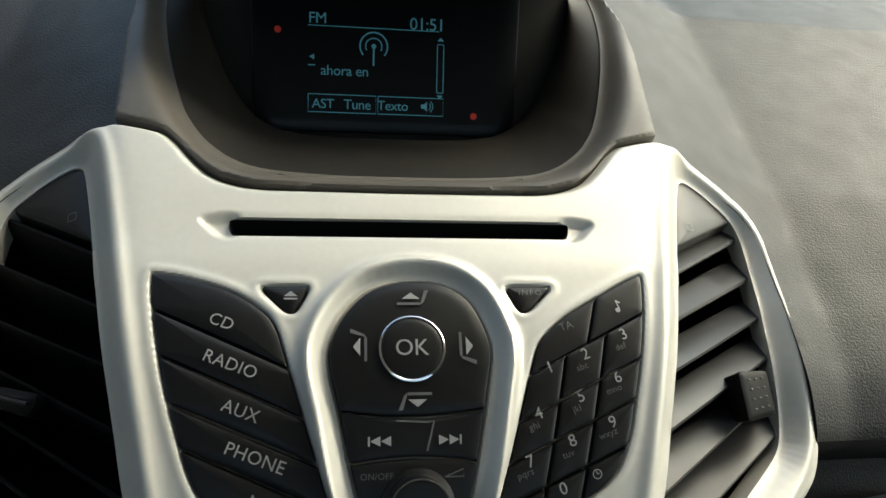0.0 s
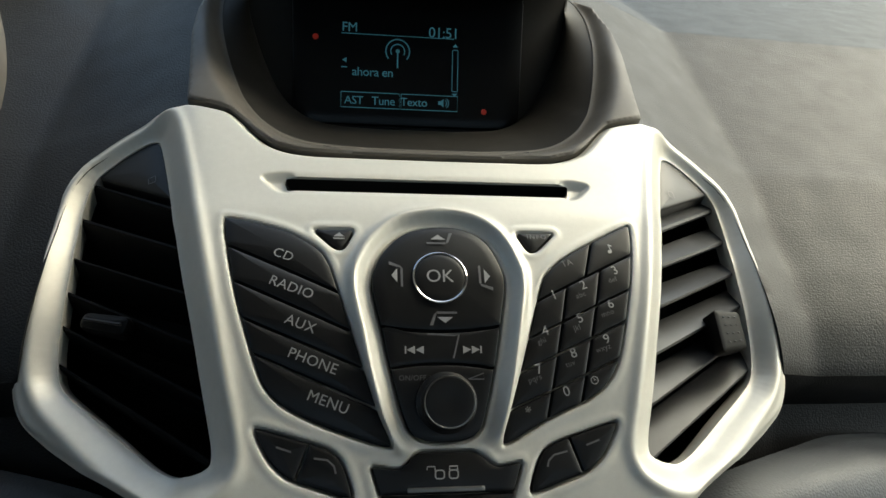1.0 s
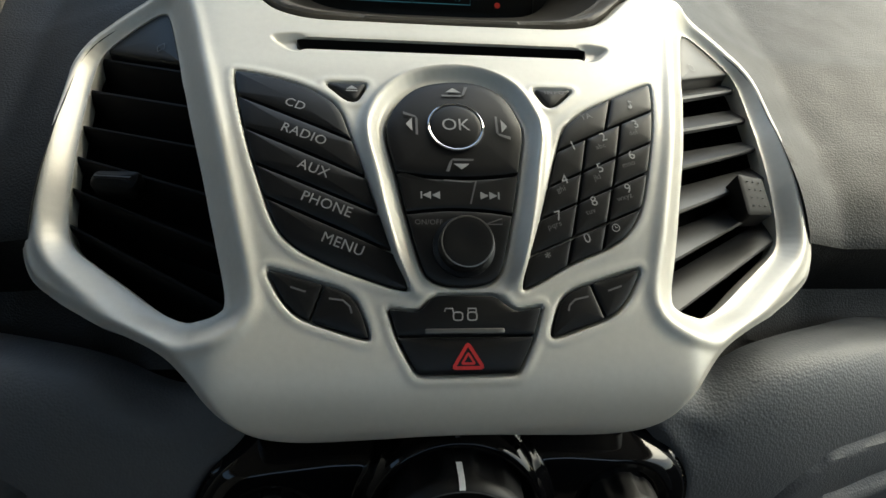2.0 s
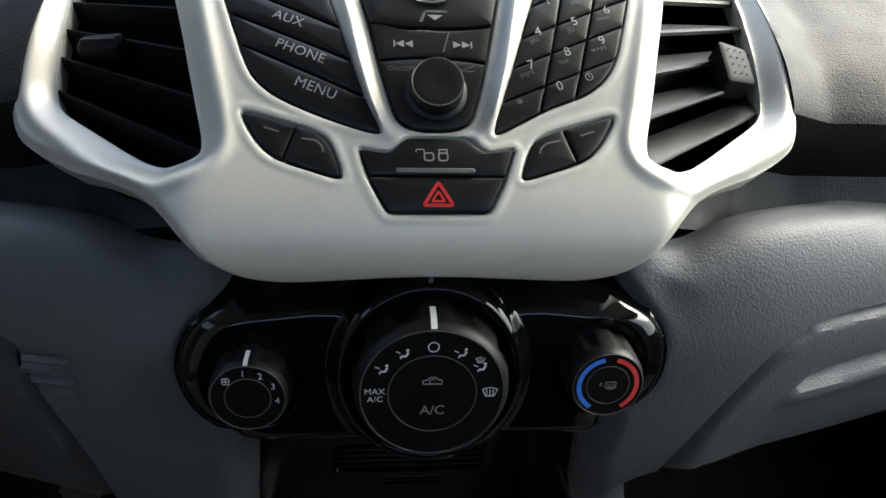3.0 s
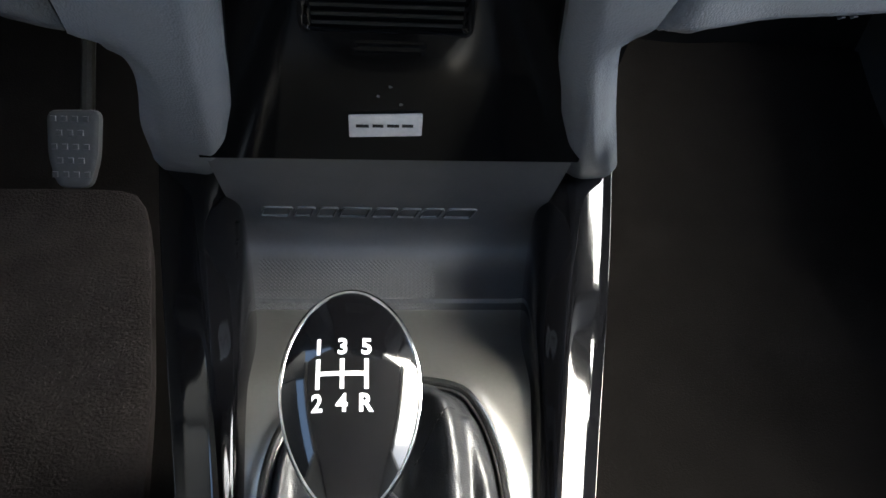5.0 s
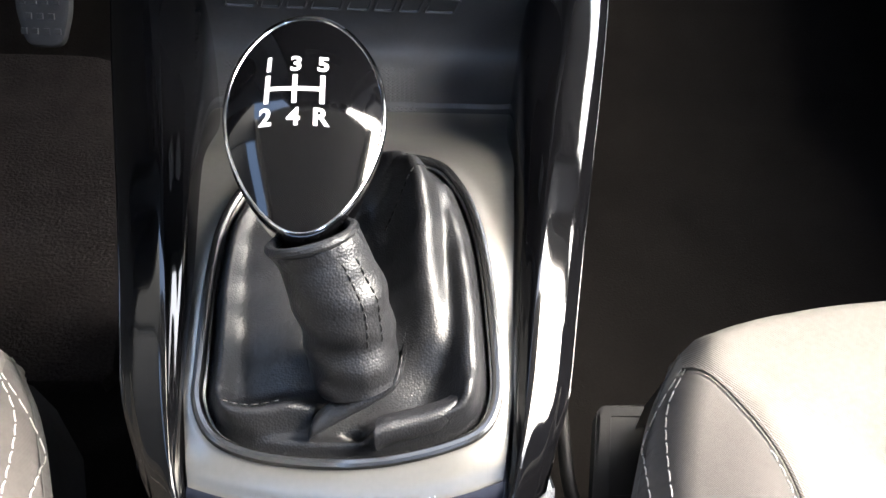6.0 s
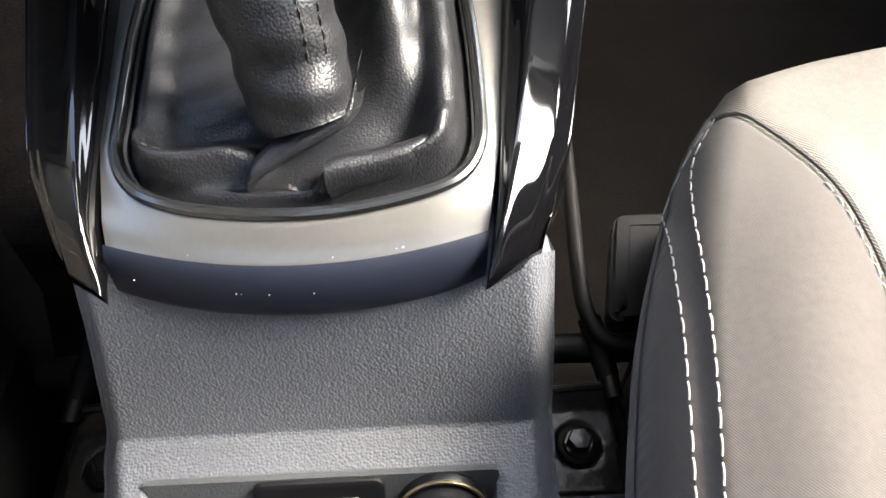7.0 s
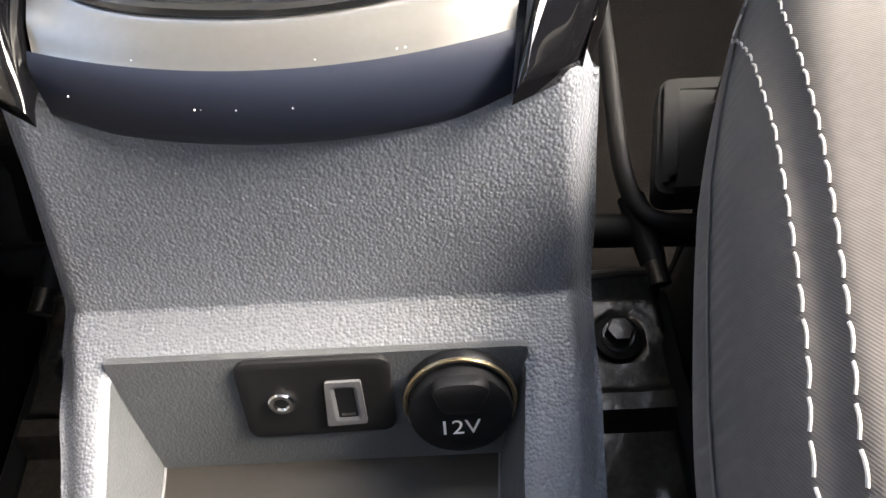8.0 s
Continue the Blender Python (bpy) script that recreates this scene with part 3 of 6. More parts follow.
LOCK_SIGN = flat_join(stroke(rounded([(-0.0016, -0.0022), (0.0016, -0.0022), (0.0016, 0.0006), (-0.0016, 0.0006)], 0.001, 4), 0.0005, True), stroke([(-0.0014, 0.0006), (-0.0014, 0.0019), (0.0014, 0.0019), (0.0014, 0.0006)], 0.0005))
printed("symbol", LOCK_SIGN, face, 0.0036, 0.1862, 0, 0.0013, ICON, key)
printed("symbol", flat_join(stroke(rounded([(-0.0016, -0.0022), (0.0016, -0.0022), (0.0016, 0.0006), (-0.0016, 0.0006)], 0.001, 4), 0.0005, True), stroke([(-0.0016, 0.0004), (-0.0018, 0.0019), (-0.0044, 0.0019), (-0.0046, 0.0008)], 0.0005)), face, -0.0014, 0.1862, 0, 0.0013, ICON, key)
bar = part("light_bar", solid(rounded([(-0.0130, 0.1912), (0.0148, 0.1912), (0.0148, 0.1930), (-0.0130, 0.1930)], 0.0006, 3), face, 0.0016, -0.001, 0.0004), GUNMETAL, key, "thin bright strip")
key = part("hazard_key", solid(resample(low, 0.0012), face, 0.0006, -0.004, 0.0009, 0.0005), KEY, fascia, "black hazard light key")
TRI_LINE = rounded([(-0.0052, -0.0034), (0.0052, -0.0034), (0, 0.0048)], 0.0008, 3)
printed("symbol", flat_join(stroke(TRI_LINE, 0.0012, True), stroke(TRI_LINE * 0.42 - (0, 0.0005), 0.0008, True)), face, 0.0017, 0.2012, 0, 0.0014, RED, key)


# ---- air vents ----
def air_vent(sgn):
    vent = thing("air_vent", "dark air vent with tilted slats and slider in fascia", "air vent", "dashboard air vents")
    poly = VENT_R if sgn > 0 else VENT_L
    part("housing", patch(lambda u, v, h: face(u, v, h - 0.045), offset(poly, -0.001), [], 0.005, None, -0.037), VENTBLACK_SHADE, vent, "black vent housing")
    tri = clip(offset(VENT_R, 0.0006), (0.118, 0.0600), (-0.62, -1)) * (sgn, 1)
    cover = part("corner_cover", solid(resample(tri, 0.002), face, -0.0088, -0.017, 0.0009, 0.0006), KEY, vent, "smooth dark corner cover")
    printed("symbol", stroke(rounded([(-0.0016, -0.0016), (0.0016, -0.0016), (0.0016, 0.0016), (-0.0016, 0.0016)], 0.0005, 3), 0.0003, True), face, sgn * 0.1200, 0.0530, 10, -0.0078, FAINT, cover)
    us = np.linspace(0.078, 0.156, 79)
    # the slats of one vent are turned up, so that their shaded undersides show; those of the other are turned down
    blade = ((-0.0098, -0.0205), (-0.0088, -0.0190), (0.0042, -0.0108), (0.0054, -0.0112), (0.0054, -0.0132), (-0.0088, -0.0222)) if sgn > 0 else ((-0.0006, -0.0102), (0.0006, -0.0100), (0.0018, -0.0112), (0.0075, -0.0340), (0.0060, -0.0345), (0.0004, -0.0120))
    for i in range(10):
        vs = 0.0760 + 0.0190 * i - 0.62 * (us - 0.098)
        ok = us[sdf(offset(VENT_R, -0.0012), us, vs) < 0]
        if len(ok) < 18:
            continue
        rows = []
        for u in (ok[0], ok[-1]):
            w = 0.0760 + 0.0190 * i - 0.62 * (u - 0.098)
            rows.append(np.array([face(np.array(sgn * u), np.array(w + dv), np.array(h))[()] for dv, h in blade]))
        rows = [rows[0] + (rows[1] - rows[0]) * k for k in np.linspace(0, 1, 7)]
        # same plastic on both sides: lit colour on the right, shaded colour on the left
        part("slat", loft(rows), SLAT_LIT if sgn > 0 else VENTBLACK_SHADE, vent)
    if sgn < 0:
        turn = np.array([(0.94, 0.34), (-0.34, 0.94)])
        tab = rounded([(-0.0112, -0.0038), (0.0112, -0.0046), (0.0112, 0.0046), (-0.0112, 0.0042)], 0.0036, 6) @ turn + (-0.1292, 0.1238)
        slider = part("slider", solid(tab, face, -0.0050, -0.014, 0.0024, 0.0008), FACEBLACK, vent, "rounded slider tab")
        rib = np.array([(-0.0085, 0.0004), (0.0085, 0.0)]) @ turn + (-0.1292, 0.1238)
        part("rib", tube(face(rib[:, 0], rib[:, 1], np.full(2, -0.0044)), 0.0007, 6), KNOB, slider)
    else:
        tab = rounded([(-0.0078, -0.0088), (0.0074, -0.0112), (0.0098, 0.0066), (-0.0052, 0.0100)], 0.0022, 4) * 1.12 + (0.1325, 0.1285)
        slider = part("slider", solid(tab, face, -0.0030, -0.016, 0.0016, 0.0004), FACEBLACK, vent, "dimpled slider tab")
        for i in range(3):
            for j in range(4):
                p = face(np.array(0.1292 + 0.0036 * i + 0.0006 * j), np.array(0.1222 - 0.0007 * i + 0.0040 * j), np.array(-0.0025))
                part("dimple", lathe([(0.00055, 0), (0.0004, 0.0003)], Matrix.Translation(Vector(p.tolist())), 8), SLAT_LIT, slider)
    return vent


air_vent(-1)
air_vent(1)

# ---- display hood and screen ----
MOUTH = mirror([(0, -0.150), (0.050, -0.147), (0.090, -0.132), (0.112, -0.100), (0.1165, -0.070), (0.1160, -0.045), (0.112, -0.015), (0.1079, 0.0180)] + HOOD_CUT[::-1][1:])
MOUTH = resample(MOUTH, 0.003)
hood = thing("display_hood", "grey-brown plastic hood round a recessed radio display", "display hood")


INNER = offset(resample(mirror(curve([(0, 0.0385), (0.030, 0.0380), (0.057, 0.0345), (0.0735, 0.0235), (0.084, 0.0065), (0.092, -0.016), (0.099, -0.042), (0.104, -0.070), (0.104, -0.100), (0.092, -0.128), (0.055, -0.142), (0, -0.146)], steps=6)), 0.0025), 0.0)


SCR_O, SCR_X, SCR_Y = Vector((0, 0.1285, 0.819)), Vector((1, 0, 0)), Vector((0, 0.42, 0.906))
SCR_N = SCR_X.cross(SCR_Y)


def screen(u, v, h):
    u, v = np.asarray(u, float), np.asarray(v, float)
    return np.stack([u * 1.0, SCR_O.y + v * SCR_Y.y + h * SCR_N.y, SCR_O.z + v * SCR_Y.z + h * SCR_N.z], -1)


def hood_relief(u, v):
    return 0.0006 - 0.0014 * (1 - smoothstep(-sdf(MOUTH, u, v), 0.0, 0.0016)) ** 2 - 0.0085 * (1 - smoothstep(sdf(INNER, u, v), 0.0, 0.016)) ** 2


part("surround", patch(face, offset(MOUTH, 0.0004), [INNER], 0.0010, hood_relief, 0.008), HOOD, hood, "grey-brown grained surround")
front = face(*offset(INNER, -0.0006).T, np.full(len(INNER), -0.0085))
back = screen(INNER[:, 0] * 0.90, 0.076 - 0.100 * (INNER[:, 1] + 0.126) / 0.152, np.full(len(INNER), -0.004))
well = [front + (back - front) * k + (back.mean(0) - back) * 0.07 * math.sin(math.pi * k) for k in np.linspace(0, 1, 12)]
part("recess", loft(well, True, (False, True)), WELL, hood, "smooth dark recess round the display", 60)
VISOR = [(-0.112, 0.200, 0.888), (-0.106, 0.120, 0.880), (-0.092, 0.090, 0.8745), (-0.06, 0.080, 0.8735), (0, 0.078, 0.8735), (0.055, 0.080, 0.8735), (0.083, 0.084, 0.8735), (0.100, 0.115, 0.878), (0.108, 0.200, 0.888)]
edge = curve(VISOR, steps=6)
tail = edge * (0.9, 0.05, 0) + (0, 0.25, 0.905)
rows = [tail + (0, 0, -0.012), edge * (0.99, 1, 1) + (0, 0.004, 0.0), edge + (0, -0.001, 0.001), edge + (0, -0.001, 0.005), edge * (0.99, 1, 1) + (0, 0.004, 0.008), tail]
part("visor", loft(rows, False), HOOD, hood, "grey-brown visor above the display")
display = part("display", solid(resample(rounded([(-0.066, -0.030), (0.064, -0.030), (0.066, 0.050), (-0.068, 0.050)], 0.006, 5), 0.002), screen, 0.0030, -0.002, 0.0008), SCREEN, hood, "dark glass display showing cyan radio text")
for word, u, v, size in (("FM", -0.0354, 0.0250, 0.0075), ("01:51", 0.0178, 0.0245, 0.0085), ("ahora en", -0.0222, 0.0000, 0.0070), ("AST", -0.0326, -0.0163, 0.0065), ("Tune", -0.0158, -0.0163, 0.0068), ("Texto", 0.0018, -0.0162, 0.0066)):
    lettering(word, u, v, size, 0, 0.0042, LCD, display, screen, 1, 0.95)
sign = [stroke([(-0.0400, 0.0213), (0.0245, 0.0213)], 0.0004), stroke(rounded([(0.0238, -0.009), (0.0270, -0.009), (0.0270, 0.0150), (0.0238, 0.0150)], 0.0006, 3), 0.0004, True),
        stroke(arc(-0.008, 0.0125, 0.0068, -40, 220, 20), 0.0007), stroke(arc(-0.008, 0.0125, 0.0040, -30, 210, 16), 0.0006), stroke([(-0.008, 0.0030), (-0.008, 0.0125)], 0.0008), fan(arc(-0.008, 0.0125, 0.0012, 0, 360, 12)[:-1]),
        fan([(-0.0395, 0.0062), (-0.0370, 0.0048), (-0.0370, 0.0076)]), stroke([(-0.0400, 0.0022), (-0.0366, 0.0022)], 0.0006), fan([(0.0238, 0.0166), (0.0270, 0.0166), (0.0254, 0.0184)]), fan([(0.0238, -0.0102), (0.0254, -0.0118), (0.0270, -0.0102)]),
        stroke([(-0.0398, -0.0118), (-0.0398, -0.0205), (-0.0066, -0.0205), (-0.0066, -0.0118), (-0.0398, -0.0118)], 0.0004), stroke([(-0.0056, -0.0118), (-0.0056, -0.0205), (0.0272, -0.0205), (0.0272, -0.0118), (-0.0056, -0.0118)], 0.0004),
        fan([(0.0160, -0.0150), (0.0176, -0.0150), (0.0190, -0.0135), (0.0190, -0.0185), (0.0176, -0.0170), (0.0160, -0.0170)]), stroke(arc(0.0186, -0.016, 0.0022, -50, 50, 8), 0.0004), stroke(arc(0.0186, -0.016, 0.0034, -50, 50, 8), 0.0004)]
printed("screen_graphic", flat_join(*sign), screen, 0, 0, 0, 0.0042, LCD, display, flip=1)
for u, v in ((-0.0545, 0.0185), (0.0429, -0.0200)):
    printed("indicator", fan(arc(0, 0, 0.0017, 0, 360, 14)[:-1]), screen, u, v, 0, 0.0042, LED, display, "dim red indicator", 1)


# ---- dashboard pad ----
PAD_HOLE = [offset(OUTLINE, 0.004), offset(MOUTH, 0.004)]
pad_outline = np.array([(-0.755, -0.62), (0.755, -0.62), (0.755, 0.205), (-0.755, 0.205)])


def pad_roll(u, v):
    """The pad rolls under along its lower edge, above the gap over the lower trim."""
    e = np.clip((v - 0.146) / 0.018, 0, 1)
    return -0.034 * e**2 * (2 - e)


dash = thing("dashboard", "dark grained soft dashboard with moulded lower panels", "dashboard", kind="structure")
part("pad", patch(pad, pad_outline, PAD_HOLE, 0.004, pad_roll, 0.012), SOFT, dash, "dark grained soft upper pad")

# ---- instrument hood in front of the driver, of which the inner edge shows ----
def instrument_hood():
    hood_2 = thing("instrument_hood", "grey-brown rounded instrument hood on the dashboard pad", "instrument hood")
    rows = []
    section = [(0.150, -0.020), (0.060, 0.002), (0.010, 0.006), (0.0, 0.003), (-0.003, -0.004), (0.0, -0.011), (0.012, -0.015), (0.150, -0.030)]
    for k in np.linspace(-0.12, math.pi + 0.12, 41):
        c, q = math.cos(k), math.sin(k)
        foot = pad(np.array(-0.372 + 0.160 * c), np.array(-0.030 + 0.055 * abs(c) ** 3), np.array(0.0))
        rows.append([(foot[0] + c * h, foot[1] + d * 0.96, foot[2] + 0.105 * q + q * h + d * 0.12 - 0.012) for d, h in curve(section, steps=3)])
    part("rim", loft(rows, False), HOOD, hood_2, "grey-brown grained rim", 60)
    back = [(-0.372 + 0.150 * math.cos(k), 0.225, 0.825 + 0.115 * math.sin(k)) for k in np.linspace(-0.3, math.pi + 0.3, 25)]
    part("dial_plate", (back + [(-0.372, 0.222, 0.85)], [(i, i + 1, 25) for i in range(24)]), BLACK, hood_2, "dark instrument face")


instrument_hood()

# ---- lower dashboard with the side trims of the centre stack ----
LOWER = curve([(-0.02, 0.735), (-0.055, 0.715), (-0.085, 0.69), (-0.098, 0.655), (-0.098, 0.62), (-0.088, 0.57), (-0.065, 0.51), (-0.03, 0.45), (0.008, 0.405), (0.03, 0.385), (0.060, 0.360)], steps=30)
LOWER_RUN = np.r_[0, np.cumsum(np.linalg.norm(np.diff(LOWER, axis=0), axis=1))]


def lower(x, s, h):
    x, s = np.asarray(x, float), np.asarray(s, float)
    y, z = np.interp(s, LOWER_RUN, LOWER[:, 0]), np.interp(s, LOWER_RUN, LOWER[:, 1])
    dy = np.interp(s + 0.003, LOWER_RUN, LOWER[:, 0]) - np.interp(s - 0.003, LOWER_RUN, LOWER[:, 0])
    dz = np.interp(s + 0.003, LOWER_RUN, LOWER[:, 1]) - np.interp(s - 0.003, LOWER_RUN, LOWER[:, 1])
    n = np.hypot(dy, dz) + 1e-9
    e = np.abs(x) - 0.135
    under = np.maximum(s - 0.165, 0) * smoothstep(x, 0.125, 0.175) * (1 - smoothstep(s, 0.29, 0.33))
    back = h - 0.30 * (e + np.sqrt(e * e + 0.03**2)) / 2 - 0.10 * under
    return np.stack([x, y + dz / n * back, z - dy / n * back], -1)


PILLAR_IN = [(0.0700, 0.080), (0.0765, 0.097), (0.0860, 0.1085), (0.0925, 0.1190), (0.0935, 0.1310), (0.0895, 0.1420), (0.0810, 0.1495), (0.0752, 0.1560), (0.0756, 0.172), (0.0748, 0.184), (0.0740, 0.194), (0.0768, 0.222), (0.0800, 0.247)]
IN_R = PILLAR_IN + [(0.0870, 0.272), (0.1000, 0.330), (0.1105, 0.373), (0.1150, 0.392)]
IN_L = PILLAR_IN + [(0.0822, 0.270), (0.0870, 0.303), (0.0935, 0.345), (0.1090, 0.395), (0.1200, 0.428)]
TOP_EDGE = [(0.70, 0.020), (0.45, 0.022), (0.30, 0.0275), (0.2185, 0.0355), (0.185, 0.0435), (0.1517, 0.0531), (0.128, 0.0620), (0.1085, 0.0735), (0.0913, 0.0800), (0.076, 0.0790)]
RIGHT = np.vstack([curve(IN_R, steps=4), [(0.1330, 0.4060), (0.1510, 0.4080), (0.1560, 0.3980)], curve([(0.1480, 0.370), (0.1330, 0.325), (0.1190, 0.281), (0.1070, 0.236), (0.1095, 0.2260), (0.118, 0.2205), (0.139, 0.2175), (0.188, 0.2245), (0.258, 0.2410), (0.45, 0.262), (0.70, 0.268)], steps=4), curve(TOP_EDGE, steps=3)])
LEFT = np.vstack([curve(IN_L, steps=4), [(0.1330, 0.4330), (0.1540, 0.4320), (0.1600, 0.4220)], curve([(0.1550, 0.392), (0.1445, 0.3516), (0.1365, 0.3100), (0.1268, 0.2720), (0.1255, 0.2520), (0.1300, 0.2410), (0.1400, 0.2325), (0.20, 0.230), (0.60, 0.245)], steps=4), curve([(0.60, 0.020)] + TOP_EDGE[1:], steps=3)]) * (-1, 1)
GLOVE = np.vstack([curve([(0.1140, 0.2215), (0.1185, 0.2000), (0.1290, 0.172), (0.1405, 0.149), (0.1510, 0.1350), (0.1640, 0.1255), (0.183, 0.1190), (0.30, 0.112), (0.62, 0.110)], steps=5), [(0.62, 0.2655), (0.45, 0.2605), (0.258, 0.2396), (0.188, 0.2231), (0.139, 0.2161)]])
KNEE = np.vstack([curve([(-0.1445, 0.2305), (-0.1448, 0.2050), (-0.1480, 0.1815), (-0.1530, 0.1640), (-0.162, 0.140), (-0.185, 0.118), (-0.40, 0.10), (-0.58, 0.10)], steps=5), [(-0.58, 0.2425), (-0.20, 0.2285)]])


def soften(outline):
    def f(x, s):
        d = -sdf(outline, x, s)
        inner = (1 - smoothstep(np.abs(x), 0.118, 0.135)) * smoothstep(s, 0.13, 0.17)
        crown = 0.012 * (1 - smoothstep(d, 0.0, 0.030)) ** 2 * (1 - smoothstep(s, 0.09, 0.12)) * smoothstep(np.abs(x), 0.085, 0.11)
        return -0.004 * (1 - smoothstep(d, 0.0, 0.007)) ** 2 - inner * 0.60 * np.maximum(0.0125 - d, 0) - crown
    return f


def louvres(x, s):
    h = soften(LEFT)(x, s)
    for k in range(4):
        v = 0.1290 + 0.0058 * k
        h -= 0.003 * np.exp(-(((s - v - 0.03 * (x + 0.16)) / 0.0010) ** 2)) * smoothstep(-x, 0.137, 0.140)
    return h


part("lower_trim", patch(lower, RIGHT, [offset(GLOVE, -0.0028)], 0.0022, soften(RIGHT), 0.040), GREY, dash, "grey grained lower trim")
part("lower_trim", patch(lower, LEFT, [offset(KNEE, -0.0034)], 0.0022, louvres, 0.040), GREY, dash, "grey grained lower trim with louvres")
part("knee_panel", patch(lower, KNEE, [], 0.004, soften(KNEE), 0.010), DARKGREY, dash, "dark grained knee panel")
HANDLE = rounded([(0.170, 0.1610), (0.177, 0.1520), (0.30, 0.1450), (0.30, 0.1560)], 0.003, 4)


def glove_relief(x, s):
    d = sdf(HANDLE, x, s)
    return soften(GLOVE)(x, s) - 0.008 * (1 - smoothstep(d, -0.004, 0.002)) + 0.0018 * np.exp(-(((s - 0.1675 + 0.045 * (x - 0.17)) / 0.006) ** 2)) * smoothstep(x, 0.160, 0.176)


glove = thing("glovebox", "grey grained glovebox lid with moulded pull, below the dashboard", "glovebox")
part("lid", patch(lower, GLOVE, [], 0.0025, glove_relief, 0.010), GREY, glove, "grey grained lid with pull")
part("latch", solid(offset(HANDLE, 0.0015), lower, -0.0062, -0.0090, 0.001), DARKGREY, glove, "dark recessed latch")

# ---- climate panel ----
def clim(x, z, h):
    x, z = np.asarray(x, float), np.asarray(z, float)
    return np.stack([x, -0.100 + 0.20 * (z - 0.643) - h, z + 0.2 * h], -1)


DIAL, BLOW, TEMP = (0.0004, 0.6434), (-0.0672, 0.6382), (0.0676, 0.6428)
CLIM_OUT = resample(np.vstack([curve([(0.066, 0.692), (0.0745, 0.680), (0.0812, 0.6690), (0.0910, 0.6590), (0.0958, 0.6490), (0.0955, 0.637), (0.0905, 0.6280), (0.0820, 0.6222), (0.0715, 0.6185)], steps=4), [(0.0700, 0.6035), (0.030, 0.6022), (0, 0.6015), (-0.030, 0.6022), (-0.0748, 0.6035)],
                               curve([(-0.0752, 0.6168), (-0.0830, 0.6190), (-0.0905, 0.6262), (-0.0952, 0.637), (-0.0952, 0.6470), (-0.0905, 0.6570), (-0.0800, 0.6685), (-0.0755, 0.679), (-0.068, 0.692)], steps=4)]), 0.002)


def bosses(x, z):
    """Rounded lobes under a shelf that leans back, and a raised ring round the large knob."""
    e = np.clip(-sdf(CLIM_OUT, x, z), 0, 0.014) / 0.014
    h = 0.0065 * np.sqrt(np.maximum(1 - (1 - e) ** 2, 0)) - 0.0065
    k = z - (0.6655 - 0.10 * np.maximum(np.abs(x) - 0.045, 0))
    h = h - 1.15 * (k + np.sqrt(k * k + 0.0022**2)) / 2
    h = h - 0.018 * (1 - smoothstep(z, 0.6030, 0.6165))
    for cx, cz in (BLOW, TEMP):
        h = h - 0.0020 * (1 - smoothstep(np.hypot(x - cx, z - cz), 0.0165, 0.0195))
    d = np.hypot(x - DIAL[0], z - DIAL[1])
    ridge = 0.0075 * np.sqrt(np.clip(1 - ((d - 0.0335) / 0.0062) ** 2, 0, 1)) - 0.0045 * smoothstep(d, 0.0335, 0.0400) - 0.03 * smoothstep(d, 0.0397, 0.046)
    ridge = np.where(d < 0.0335, 0.0075 - 0.010 * (1 - smoothstep(d, 0.0270, 0.0330)), ridge)
    g = h - ridge
    return 0.5 * (h + ridge + np.sqrt(g * g + 0.0016**2)) + 0.0060


climate = thing("climate_panel", "gloss black climate panel with three rotary knobs under the fascia", "climate control")
part("panel", patch(clim, offset(CLIM_OUT, -0.0015), [], 0.0008, bosses, 0.020), GLOSS, climate, "gloss black moulded panel")


def rotary(centre, r, depth, label):
    m = Matrix.Translation((centre[0], -0.100 - 0.07 * (centre[1] - 0.643), centre[1])) @ Matrix.Rotation(radians(90 - 4), 4, "X")
    k = depth
    grip = lambda a, h: 1 - (0.085 * max(0.0, -math.cos(8 * a)) ** 0.5 if 0.002 < h < k * 0.75 else 0)
    kn = part("knob", lathe([(r * 1.10, 0.0), (r * 1.11, 0.003), (r * 1.09, k * 0.60), (r * 1.07, k - 0.0045), (r * 1.06, k - 0.003), (r * 1.02, k - 0.0008), (r * 0.985, k), (r * 0.95, k - 0.0005), (r * 0.4, k - 0.0005)], m, 96, grip), KNOB, climate, label)
    part("dial_face", lathe([(r * 0.965, k - 0.0003), (r * 0.955, k + 0.00005), (r * 0.3, k + 0.0001)], m, 64), FACEBLACK, kn, "matt black face")
    for f in (0.975, 0.60):
        part("ring", tube([m @ Vector((f * r * math.cos(a), f * r * math.sin(a), k + 0.0001)) for a in np.linspace(0, 6.2832, 65)[:-1]], 0.00020, 6, True), DULL, kn, "fine grey ring")
    return kn, m


def on_knob(m, k):
    def fn(u, v, h):
        return np.array([tuple(m @ Vector((float(a), float(b), k + float(c)))) for a, b, c in zip(u, v, h)])
    return fn


dial, md = rotary(DIAL, 0.0270, 0.0224, "large black air direction knob")
fd = on_knob(md, 0.0224)
blow, mb = rotary(BLOW, 0.0140, 0.0160, "small black blower knob")
fb = on_knob(mb, 0.0160)
temp, mt = rotary(TEMP, 0.0138, 0.0180, "small black temperature knob")
ft = on_knob(mt, 0.0180)
lettering("A/C", 0, -0.0068, 0.0056, 0, 0.0002, ICON, dial, fd, 1, 1.0)
lettering("MAX", -0.0209, 0.0016, 0.0034, 0, 0.0002, WHITE, dial, fd, 1)
lettering("A/C", -0.0209, -0.0017, 0.0034, 0, 0.0002, WHITE, dial, fd, 1)
printed("line", stroke([(-0.0158, 0), (0.0158, 0)], 0.0003), fd, 0, -0.0004, 0, 0.0, FAINT, dial, flip=1)
